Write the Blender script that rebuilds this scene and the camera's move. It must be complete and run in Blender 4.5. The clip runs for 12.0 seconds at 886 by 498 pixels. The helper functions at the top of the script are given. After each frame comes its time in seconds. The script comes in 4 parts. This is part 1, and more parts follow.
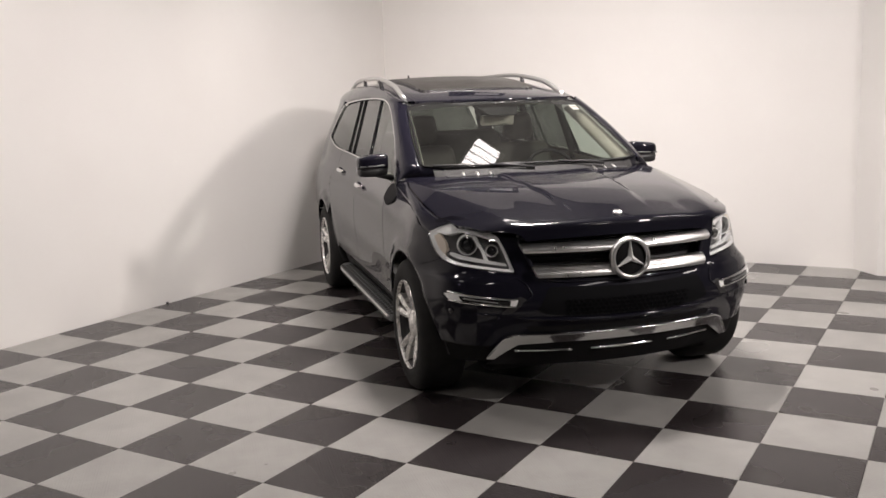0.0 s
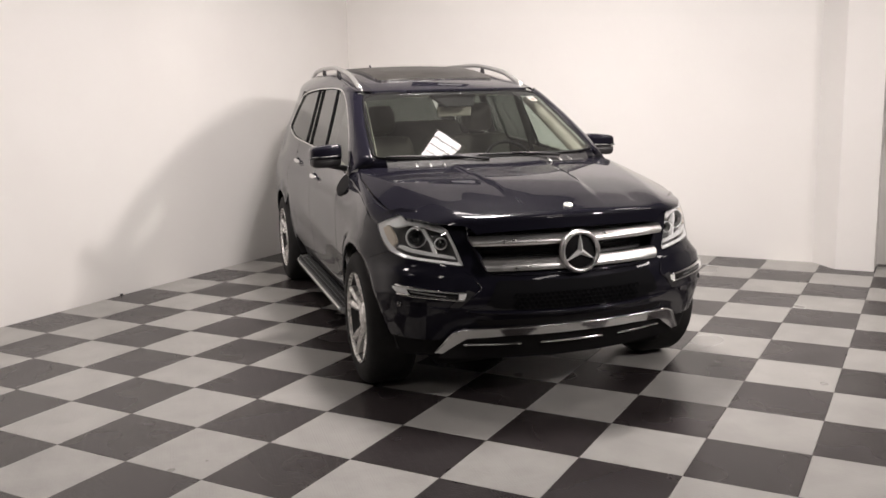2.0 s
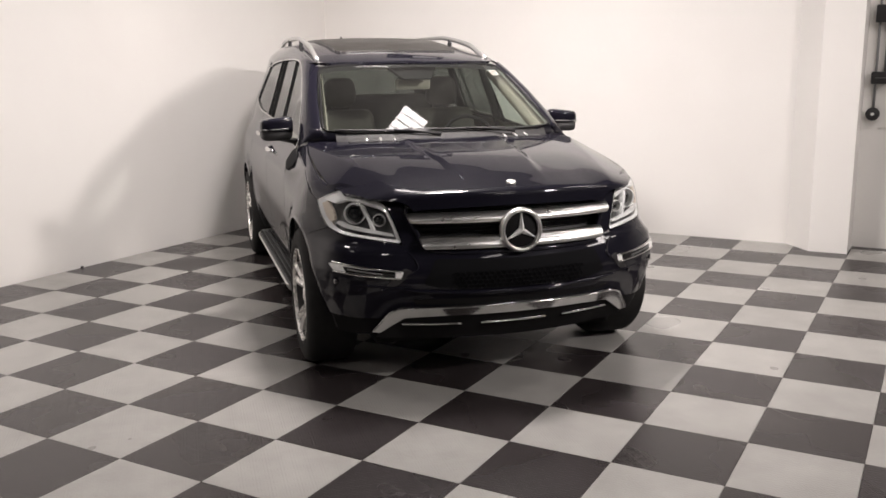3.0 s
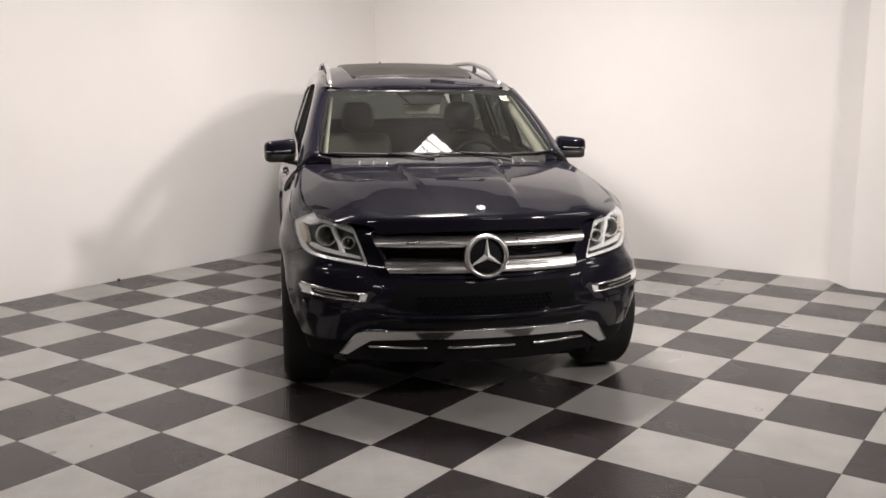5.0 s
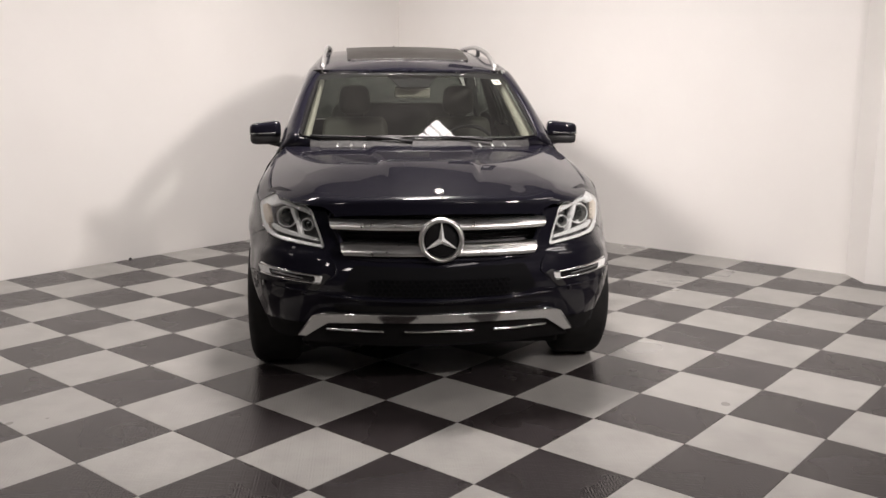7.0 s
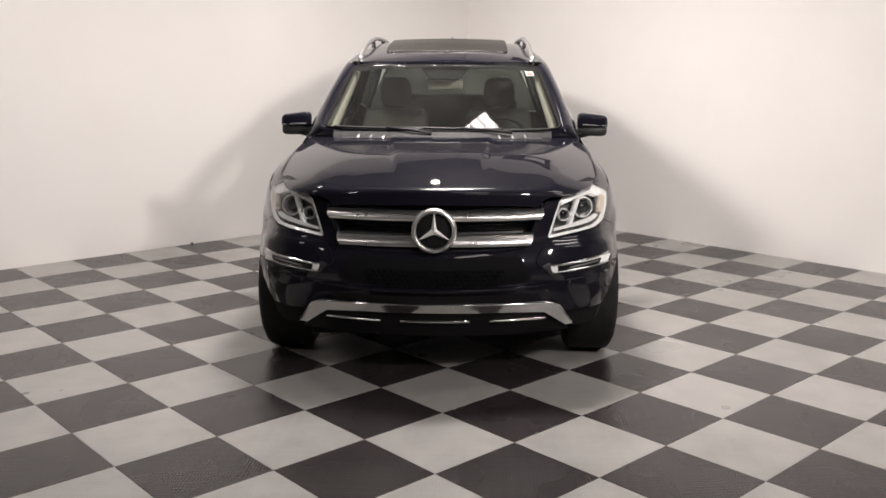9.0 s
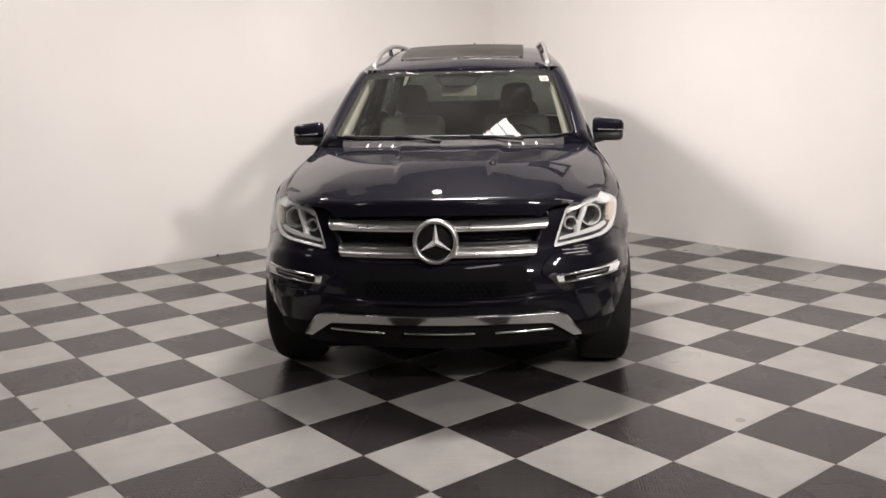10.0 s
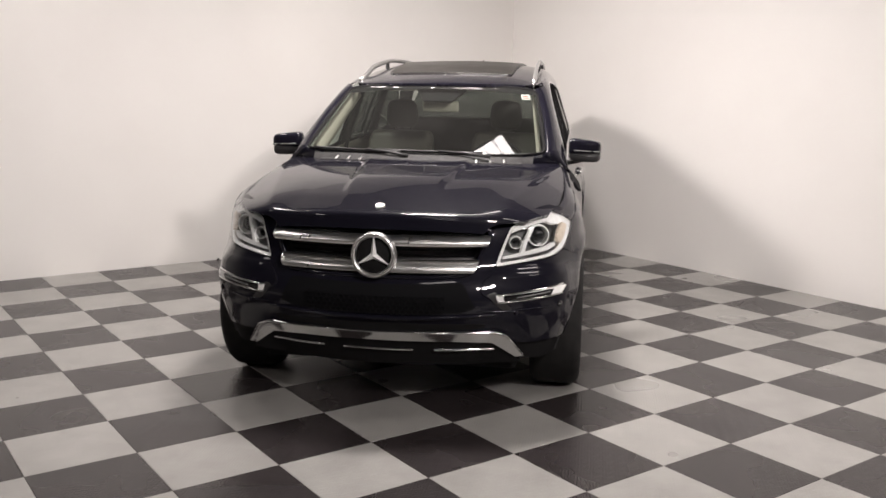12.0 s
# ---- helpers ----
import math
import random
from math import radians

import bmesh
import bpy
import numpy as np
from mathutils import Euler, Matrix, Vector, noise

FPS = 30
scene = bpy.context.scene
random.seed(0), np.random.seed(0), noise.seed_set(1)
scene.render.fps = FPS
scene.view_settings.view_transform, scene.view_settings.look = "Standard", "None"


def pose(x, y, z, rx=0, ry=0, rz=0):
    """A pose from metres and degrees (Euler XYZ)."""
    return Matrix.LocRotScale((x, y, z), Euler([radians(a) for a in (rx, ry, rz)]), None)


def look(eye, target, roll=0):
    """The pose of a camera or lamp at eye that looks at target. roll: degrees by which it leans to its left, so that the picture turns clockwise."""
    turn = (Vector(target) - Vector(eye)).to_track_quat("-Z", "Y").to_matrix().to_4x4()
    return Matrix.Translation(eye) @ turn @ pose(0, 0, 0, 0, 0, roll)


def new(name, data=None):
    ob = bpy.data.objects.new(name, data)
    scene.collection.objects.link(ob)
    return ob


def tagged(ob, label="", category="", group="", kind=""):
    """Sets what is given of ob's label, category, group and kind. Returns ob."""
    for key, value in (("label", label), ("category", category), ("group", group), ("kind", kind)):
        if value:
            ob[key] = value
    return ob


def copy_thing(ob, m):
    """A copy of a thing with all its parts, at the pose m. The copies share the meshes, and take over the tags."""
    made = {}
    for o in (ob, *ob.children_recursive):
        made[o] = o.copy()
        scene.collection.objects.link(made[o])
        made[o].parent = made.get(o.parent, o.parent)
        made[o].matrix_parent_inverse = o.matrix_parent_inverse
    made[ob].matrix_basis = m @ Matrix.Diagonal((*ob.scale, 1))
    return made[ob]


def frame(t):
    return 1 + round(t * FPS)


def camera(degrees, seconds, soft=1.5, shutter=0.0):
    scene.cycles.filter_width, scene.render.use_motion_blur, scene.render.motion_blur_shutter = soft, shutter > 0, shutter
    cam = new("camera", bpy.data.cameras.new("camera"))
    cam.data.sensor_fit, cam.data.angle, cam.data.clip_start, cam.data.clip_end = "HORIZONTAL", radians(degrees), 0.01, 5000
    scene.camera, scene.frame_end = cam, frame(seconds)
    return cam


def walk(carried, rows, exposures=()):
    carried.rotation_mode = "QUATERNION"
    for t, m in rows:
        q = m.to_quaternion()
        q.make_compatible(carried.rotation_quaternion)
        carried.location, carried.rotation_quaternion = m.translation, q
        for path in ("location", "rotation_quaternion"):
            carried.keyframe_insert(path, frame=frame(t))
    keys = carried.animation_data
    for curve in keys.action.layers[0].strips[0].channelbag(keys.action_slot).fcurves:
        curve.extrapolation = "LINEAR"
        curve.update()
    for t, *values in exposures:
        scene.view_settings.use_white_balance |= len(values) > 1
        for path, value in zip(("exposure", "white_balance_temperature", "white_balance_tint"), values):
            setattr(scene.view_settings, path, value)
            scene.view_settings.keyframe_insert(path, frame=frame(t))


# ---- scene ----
cam = camera(52.4, 12.0, soft=1.6)
PATH = [
    (0, (2.594, -3.714, 1.63), (1.597, -2.011, 1.302), -1.9),
    (0.5, (2.6, -3.709, 1.624), (1.621, -1.996, 1.297), -1.8),
    (1, (2.605, -3.702, 1.622), (1.636, -1.982, 1.298), -1.6),
    (1.5, (2.625, -3.685, 1.624), (1.654, -1.971, 1.28), -1.6),
    (2, (2.681, -3.588, 1.623), (1.732, -1.862, 1.274), -1.4),
    (2.5, (2.773, -3.458, 1.615), (1.842, -1.737, 1.203), -0.9),
    (4.5, (3.359, -3.037, 1.597), (2.262, -1.399, 1.261), -0.6),
    (5, (3.465, -2.981, 1.605), (2.317, -1.381, 1.256), -0.1),
    (5.5, (3.653, -2.928, 1.598), (2.46, -1.361, 1.251), 0.8),
    (6, (3.755, -2.866, 1.594), (2.525, -1.328, 1.245), -0.9),
    (6.5, (3.802, -2.726, 1.571), (2.557, -1.207, 1.198), 0.1),
    (7, (3.864, -2.62, 1.577), (2.602, -1.116, 1.202), 0.2),
    (9, (4.299, -2.227, 1.574), (2.854, -0.902, 1.182), 0.2),
    (9.5, (4.333, -2.102, 1.589), (2.871, -0.791, 1.212), 0.9),
    (10, (4.382, -2.005, 1.586), (2.864, -0.76, 1.205), -1.3),
    (10.5, (4.512, -1.893, 1.587), (2.958, -0.688, 1.225), -0.1),
    (11, (4.66, -1.794, 1.586), (3.058, -0.652, 1.227), -0.7),
    (11.5, (4.696, -1.69, 1.573), (3.095, -0.544, 1.224), -1.2),
    (12, (4.705, -1.542, 1.574), (3.102, -0.397, 1.229), 0.9),
]
PARITY = 1                      # which squares of the floor are grey
walk(cam, [(t, look(eye, target, roll)) for t, eye, target, roll in PATH],
     exposures=[(0.0, 0.85), (1.5, 0.85), (2.5, 0.94), (4.5, 0.90), (5.5, 0.87), (9.5, 0.87), (12.0, 0.85)])

# ---- light ----
world = bpy.data.worlds.new("dim_hall")
world.use_nodes = True
world.node_tree.nodes["Background"].inputs["Color"].default_value = (0.9, 0.85, 0.8, 1)
world.node_tree.nodes["Background"].inputs["Strength"].default_value = 0.02
scene.world = world

CEILING = 4.0
# ceiling fittings: centre x, y, length along x, length along y, watts, spread in degrees
FITTINGS = [
    (-0.61, 2.55, 0.34, 1.2, 9.0, 165),
    (0.30, 1.55, 0.34, 0.9, 112.0, 165),
    # this and the next: unseen, added to brighten the right wall and floor
    (3.1, 2.75, 0.34, 1.2, 20.0, 165),
    (5.3, 3.2, 0.34, 1.2, 18.0, 165),
    (1.25, -4.4, 0.34, 1.2, 30.0, 165),
    (3.60, -0.5, 0.34, 1.2, 6.0, 165),
    (-1.58, 0.00, 0.34, 0.9, 25.0, 165),
    # unseen, added as fill for the left floor and wall
    (-1.40, -2.8, 0.34, 1.2, 4.0, 165),
    # unseen, added as fill from the camera's side
    (6.90, -2.2, 0.34, 1.2, 30.0, 165),
]
# unseen floodlights, assumed from the car's wall shadows: place, aim, watts, spread in degrees
FLOODS = [
    ((6.4, 0.5, 3.75), (-3.2, 2.6, 1.4), 38.0, 90),
    ((-1.58, 0.30, 3.75), (-0.2, 5.0, 1.2), 33.0, 110),
]
LAMP_COLOUR = (1.0, 0.918, 0.887)


# ---- materials ----
def material(name, colour, rough=0.5, metal=0.0, coat=0.0, spec=0.5):
    m = bpy.data.materials.new(name)
    m.use_nodes = True
    b = m.node_tree.nodes["Principled BSDF"]
    b.inputs["Base Color"].default_value = (*colour, 1)
    b.inputs["Roughness"].default_value = rough
    b.inputs["Metallic"].default_value = metal
    b.inputs["Coat Weight"].default_value = coat
    b.inputs["Coat Roughness"].default_value = 0.02
    b.inputs["Specular IOR Level"].default_value = spec
    return m


def node(m, kind, **inputs):
    n = m.node_tree.nodes.new(kind)
    for key, value in inputs.items():
        n.inputs[key.replace("_", " ")].default_value = value
    return n


def join(m, a, out, b, into):
    m.node_tree.links.new(a.outputs[out], b.inputs[into])


def coordinates(m, coords):
    """The node and output that give a texture its place; "World" runs on across separate pieces."""
    return (node(m, "ShaderNodeNewGeometry"), "Position") if coords == "World" else (node(m, "ShaderNodeTexCoord"), coords)


def weathered(m, scale, low, high, where="Roughness", detail=6.0, coords="Object"):
    """Lets an input of the shader drift between two values by noise."""
    tc, coords = coordinates(m, coords)
    n = node(m, "ShaderNodeTexNoise", Scale=scale, Detail=detail)
    r = node(m, "ShaderNodeMapRange", From_Min=0.3, From_Max=0.7, To_Min=low, To_Max=high)
    join(m, tc, coords, n, "Vector")
    join(m, n, "Fac", r, "Value")
    join(m, r, "Result", m.node_tree.nodes["Principled BSDF"], where)
    return m


def tinted(m, scale, a, b, detail=6.0, coords="Object", random_too=0.0):
    """Base colour that drifts between two tones; random_too: how far it also varies from piece to piece."""
    tc, coords = coordinates(m, coords)
    n = node(m, "ShaderNodeTexNoise", Scale=scale, Detail=detail)
    mix = node(m, "ShaderNodeMix")
    mix.data_type = "RGBA"
    mix.inputs["A"].default_value, mix.inputs["B"].default_value = (*a, 1), (*b, 1)
    r = node(m, "ShaderNodeMapRange", From_Min=0.3, From_Max=0.7)
    join(m, tc, coords, n, "Vector")
    join(m, n, "Fac", r, "Value")
    join(m, r, "Result", mix, "Factor")
    out = mix
    if random_too:
        info = node(m, "ShaderNodeObjectInfo")
        vary = node(m, "ShaderNodeMapRange", To_Min=1 - random_too, To_Max=1 + random_too)
        hsv = node(m, "ShaderNodeHueSaturation")
        join(m, info, "Random", vary, "Value")
        join(m, vary, "Result", hsv, "Value")
        join(m, mix, "Result", hsv, "Color")
        out = hsv
    m.node_tree.links.new(out.outputs["Color" if out is not mix else "Result"], m.node_tree.nodes["Principled BSDF"].inputs["Base Color"])
    return m


def bumped(m, scale, distance, strength=0.4, detail=3.0, coords="Object"):
    tc, coords = coordinates(m, coords)
    n = node(m, "ShaderNodeTexNoise", Scale=scale, Detail=detail)
    b = node(m, "ShaderNodeBump", Strength=strength, Distance=distance)
    join(m, tc, coords, n, "Vector")
    join(m, n, "Fac", b, "Height")
    join(m, b, "Normal", m.node_tree.nodes["Principled BSDF"], "Normal")
    return m


def glass(name, tint, ior=1.5, haze=0.0):
    m = bpy.data.materials.new(name)
    m.use_nodes = True
    t = m.node_tree
    t.nodes.remove(t.nodes["Principled BSDF"])
    clear, gloss, mix = node(m, "ShaderNodeBsdfTransparent"), node(m, "ShaderNodeBsdfGlossy", Roughness=0.01), node(m, "ShaderNodeMixShader")
    clear.inputs["Color"].default_value = (*tint, 1)
    # mirror share after Schlick, the same from both sides of the thin pane
    facing = node(m, "ShaderNodeLayerWeight", Blend=0.5)
    steep = node(m, "ShaderNodeMath")
    steep.operation = "POWER"
    steep.inputs[1].default_value = 5.0
    share = node(m, "ShaderNodeMapRange", To_Min=2 * ((ior - 1) / (ior + 1)) ** 2)
    join(m, facing, "Facing", steep, 0)
    join(m, steep, "Value", share, "Value")
    join(m, share, "Result", mix, "Fac")
    t.links.new(clear.outputs[0], mix.inputs[1])
    t.links.new(gloss.outputs[0], mix.inputs[2])
    last = mix
    if haze:
        # painted haze: a pale, uneven diffuse film veils what lies behind the pane
        film, over = node(m, "ShaderNodeBsdfDiffuse"), node(m, "ShaderNodeMixShader")
        film.inputs["Color"].default_value = (0.75, 0.73, 0.70, 1)
        tc = node(m, "ShaderNodeTexCoord")
        patches = node(m, "ShaderNodeTexNoise", Scale=3.0, Detail=5.0)
        amount = node(m, "ShaderNodeMapRange", From_Min=0.3, From_Max=0.7, To_Min=haze * 0.6, To_Max=haze * 1.4)
        join(m, tc, "Object", patches, "Vector")
        join(m, patches, "Fac", amount, "Value")
        join(m, amount, "Result", over, "Fac")
        t.links.new(mix.outputs[0], over.inputs[1])
        t.links.new(film.outputs[0], over.inputs[2])
        last = over
    t.links.new(last.outputs[0], t.nodes["Material Output"].inputs["Surface"])
    return m


WALL = bumped(tinted(material("wall_paint", (0.8, 0.78, 0.75), 0.62), 0.9, (0.80, 0.775, 0.745), (0.84, 0.82, 0.79)), 60, 0.002, 0.25)
CEIL = tinted(material("ceiling_board", (0.2, 0.2, 0.2), 0.8), 1.2, (0.05, 0.05, 0.05), (0.075, 0.075, 0.075))
# same white wall higher up, its albedo lowered in place of weaker light
UPPER_WALL = tinted(material("dimmed_upper_wall", (0.2, 0.2, 0.2), 0.8), 1.5, (0.56, 0.545, 0.53), (0.64, 0.625, 0.61))
# unseen far walls: the darkness of the deep hall is put into their colour
FAR_WALL = tinted(material("unlit_hall_tone", (0.1, 0.1, 0.1), 0.7), 0.8, (0.07, 0.07, 0.072), (0.11, 0.11, 0.11))
DARK_METAL = material("dark_metal", (0.05, 0.05, 0.05), 0.5, 0.6)
STEEL_GREY = weathered(material("grey_paint", (0.25, 0.25, 0.25), 0.5), 8, 0.4, 0.6)
PAINT = material("navy_paint", (0.0081, 0.0076, 0.0130), 0.40, 0.0, 1.0, 0.035)
PAINT.node_tree.nodes["Principled BSDF"].inputs["Coat IOR"].default_value = 1.34
MATT_BLACK = material("matt_black", (0.012, 0.0115, 0.012), 0.85, 0.0, 0.0, 0.1)
COWL = weathered(tinted(material("cowl_plastic", (0.04, 0.04, 0.04), 0.7), 30, (0.014, 0.013, 0.013), (0.021, 0.020, 0.0195)), 40, 0.6, 0.8)
BLACK = weathered(material("black_plastic", (0.022, 0.021, 0.022), 0.45), 30, 0.38, 0.55)
GLOSS_BLACK = material("gloss_black", (0.006, 0.006, 0.007), 0.12, 0.0, 0.6)
STUD = material("stud_rubber", (0.03, 0.03, 0.03), 0.6)
BOARD = weathered(material("board_metal", (0.13, 0.13, 0.13), 0.45, 0.4), 20, 0.38, 0.55)
COMB = material("honeycomb_plastic", (0.008, 0.008, 0.009), 0.8, 0.0, 0.0, 0.05)
SUN_GLASS = weathered(material("sunroof_glass", (0.020, 0.018, 0.016), 0.22, 0.0, 0.0, 0.4), 8, 0.30, 0.36)
CHROME = weathered(material("chrome", (0.82, 0.82, 0.82), 0.1, 1.0), 12, 0.07, 0.15)
SATIN = weathered(material("satin_silver", (0.80, 0.79, 0.78), 0.3, 1.0), 20, 0.27, 0.38)
RAIL = weathered(material("rail_metal", (0.56, 0.55, 0.54), 0.4, 0.9), 20, 0.36, 0.48)
ALLOY = weathered(material("alloy", (0.80, 0.78, 0.75), 0.3, 0.5), 25, 0.22, 0.34)
# near-black so that the shade behind the spokes lies in the colour
BARREL = weathered(material("barrel_shade_metal", (0.025, 0.024, 0.024), 0.6, 0.2), 25, 0.35, 0.5)
RUBBER = bumped(tinted(material("tyre_rubber", (0.008, 0.008, 0.008), 0.75, 0.0, 0.0, 0.2), 14, (0.014, 0.0135, 0.0135), (0.022, 0.021, 0.0205)), 90, 0.002)
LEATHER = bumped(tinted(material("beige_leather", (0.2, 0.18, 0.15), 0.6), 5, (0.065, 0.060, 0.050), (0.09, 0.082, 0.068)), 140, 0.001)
TRIM_BEIGE = tinted(material("beige_trim", (0.45, 0.42, 0.36), 0.7), 6, (0.42, 0.39, 0.33), (0.5, 0.47, 0.41))
DASH = bumped(tinted(material("dash_vinyl", (0.05, 0.048, 0.045), 0.6), 9, (0.035, 0.034, 0.032), (0.06, 0.057, 0.053)), 200, 0.001)
SEAT_DARK = tinted(material("dark_carpet", (0.03, 0.03, 0.03), 0.9), 20, (0.02, 0.02, 0.02), (0.04, 0.038, 0.035))
WINDSHIELD = glass("windshield_glass", (0.56, 0.62, 0.565), haze=0.011)
TINTED = glass("tinted_glass", (0.18, 0.195, 0.185), haze=0.02)
DOOR_GLASS = glass("door_glass", (0.82, 0.88, 0.84))
LAMP_GLASS = glass("lamp_glass", (0.93, 0.94, 0.95), 1.45)
REFLECTOR = material("lamp_reflector", (0.75, 0.75, 0.76), 0.22, 1.0)
LAMP_GREY = weathered(material("lamp_bezel", (0.17, 0.17, 0.168), 0.35, 0.3), 30, 0.25, 0.45)
BRIGHT = material("bright_trim", (0.86, 0.86, 0.85), 0.25, 0.1)
# non-metal near-white: the chrome's bright reflections are put into the base colour
LAMP_TRIM = weathered(material("lamp_chrome_white", (0.93, 0.93, 0.91), 0.26, 0.0, 0.3), 40, 0.2, 0.32)
AMBER = material("amber_plastic", (0.74, 0.64, 0.52), 0.3)
WHITE_PLASTIC = material("white_plastic", (0.75, 0.75, 0.74), 0.3, 0.0, 0.5)
PAPER = tinted(material("sticker_paper", (0.8, 0.8, 0.79), 0.6), 40, (0.78, 0.78, 0.77), (0.85, 0.85, 0.84))
RED_INK = material("red_ink", (0.5, 0.06, 0.05), 0.6)
SENSOR = material("sensor_lacquer", (0.02, 0.018, 0.022), 0.25, 0.0, 0.6)


T_PATCH = 26.0                  # patches of the tread to a metre


def tile_material(name, a, b, rough):
    """Moulded garage tile: a fine tread relief of crossed dashes, with scuffs."""
    m = weathered(tinted(material(name, a, rough), 5.0, a, b, 5.0, "World", 0.05), 1.7, rough - 0.03, rough + 0.06, detail=2.0, coords="World")
    tc, where = coordinates(m, "World")
    lift = node(m, "ShaderNodeMapping")
    lift.inputs["Location"].default_value = (0.003, 0.005, 0.01)
    join(m, tc, where, lift, "Vector")
    bars = []
    for way in (45, -45):
        turn = node(m, "ShaderNodeMapping")
        turn.inputs["Rotation"].default_value = (0, 0, radians(way))
        wave = node(m, "ShaderNodeTexWave", Scale=24.0)
        join(m, lift, "Vector", turn, "Vector")
        join(m, turn, "Vector", wave, "Vector")
        bars.append(wave)
    patch = node(m, "ShaderNodeTexChecker", Scale=T_PATCH)
    swap = node(m, "ShaderNodeMix")
    join(m, lift, "Vector", patch, "Vector")
    join(m, patch, "Fac", swap, "Factor")
    join(m, bars[0], "Fac", swap, "A")
    join(m, bars[1], "Fac", swap, "B")
    fine = node(m, "ShaderNodeTexNoise", Scale=220, Detail=2)
    add = node(m, "ShaderNodeMath")
    add.operation = "MULTIPLY_ADD"
    add.inputs[1].default_value = 0.3
    bump = node(m, "ShaderNodeBump", Strength=0.5, Distance=0.0010)
    join(m, lift, "Vector", fine, "Vector")
    join(m, fine, "Fac", add, 0)
    join(m, swap, "Result", add, 2)
    join(m, add, "Value", bump, "Height")
    join(m, bump, "Normal", m.node_tree.nodes["Principled BSDF"], "Normal")
    return m


TILE_LIGHT = tile_material("tile_grey", (0.262, 0.254, 0.239), (0.322, 0.314, 0.297), 0.30)
TILE_DARK = tile_material("tile_charcoal", (0.022, 0.0180, 0.0182), (0.031, 0.0258, 0.0265), 0.26)
TILE_DARK.node_tree.nodes["Principled BSDF"].inputs["Specular IOR Level"].default_value = 0.36


# ---- small builders ----
def smooth_curve(points):
    """A monotone-ish cubic through (x, y) points; flat beyond the ends."""
    xs, ys = [p[0] for p in points], [p[1] for p in points]
    n = len(xs)
    d = [(ys[i + 1] - ys[i]) / (xs[i + 1] - xs[i]) for i in range(n - 1)]
    m = [d[0]] + [0 if d[i - 1] * d[i] <= 0 else 2 * d[i - 1] * d[i] / (d[i - 1] + d[i]) for i in range(1, n - 1)] + [d[-1]]

    def value(x):
        if x <= xs[0]:
            return ys[0]
        if x >= xs[-1]:
            return ys[-1]
        i = max(k for k in range(n - 1) if xs[k] <= x)
        h = xs[i + 1] - xs[i]
        t = (x - xs[i]) / h
        return (1 + 2 * t) * (1 - t) ** 2 * ys[i] + t * (1 - t) ** 2 * h * m[i] + t * t * (3 - 2 * t) * ys[i + 1] + t * t * (t - 1) * h * m[i + 1]

    return value


def step_in(x, a, b):
    t = min(1.0, max(0.0, (x - a) / (b - a)))
    return t * t * (3 - 2 * t)


def mesh_of(bm, name, mat, normals=None, smooth=True):
    me = bpy.data.meshes.new(name)
    bm.normal_update()
    if smooth:
        for f in bm.faces:
            f.smooth = True
    bm.to_mesh(me)
    bm.free()
    for one in mat if isinstance(mat, (list, tuple)) else [mat]:
        me.materials.append(one)
    if normals:
        me.normals_split_custom_set_from_vertices(normals)
    return me


def part(name, bm, mat, parent=None, label="", normals=None, smooth=True, at=None):
    """One mesh object under a thing or a part; at: its own place in the parent's space."""
    me = bm if isinstance(bm, bpy.types.Mesh) else mesh_of(bm, name, mat, normals, smooth)
    ob = new(name, me)
    if parent is not None:
        ob.parent = parent
    if at is not None:
        ob.matrix_basis = at
    if label:
        tagged(ob, label)
    return ob


def box(x0, y0, z0, x1, y1, z1, bevel=0.0, segments=2, bm=None):
    bm = bm or bmesh.new()
    made = bmesh.ops.create_cube(bm, size=1.0, matrix=Matrix.Translation(((x0 + x1) / 2, (y0 + y1) / 2, (z0 + z1) / 2)) @ Matrix.Diagonal((x1 - x0, y1 - y0, z1 - z0, 1)))
    if bevel:
        edges = {e for v in made["verts"] for e in v.link_edges}
        bmesh.ops.bevel(bm, geom=list(edges), offset=bevel, segments=segments, profile=0.7, affect="EDGES")
    return bm


def tube(points, radius, sides=8, closed=False, flat=1.0, bm=None):
    """A round bar along points; flat: its height against its breadth."""
    bm = bm or bmesh.new()
    pts = [Vector(p) for p in points]
    n, rings = len(pts), []
    side = None
    for i, p in enumerate(pts):
        a, b = pts[(i - 1) % n if closed else max(i - 1, 0)], pts[(i + 1) % n if closed else min(i + 1, n - 1)]
        way = (b - a).normalized()
        ref = Vector((0, 0, 1)) if abs(way.z) < 0.9 else Vector((0, 1, 0))
        u = way.cross(ref).normalized() if side is None else (side - side.dot(way) * way).normalized()
        side = u
        w = way.cross(u)
        r = radius(i / max(n - 1, 1)) if callable(radius) else radius
        rings.append([bm.verts.new(p + r * (math.cos(k * 2 * math.pi / sides) * u + flat * math.sin(k * 2 * math.pi / sides) * w)) for k in range(sides)])
    for i in range(n if closed else n - 1):
        a, b = rings[i], rings[(i + 1) % n]
        for k in range(sides):
            bm.faces.new((a[k], a[(k + 1) % sides], b[(k + 1) % sides], b[k]))
    if not closed:
        bm.faces.new(rings[0][::-1])
        bm.faces.new(rings[-1])
    bmesh.ops.recalc_face_normals(bm, faces=bm.faces)
    return bm


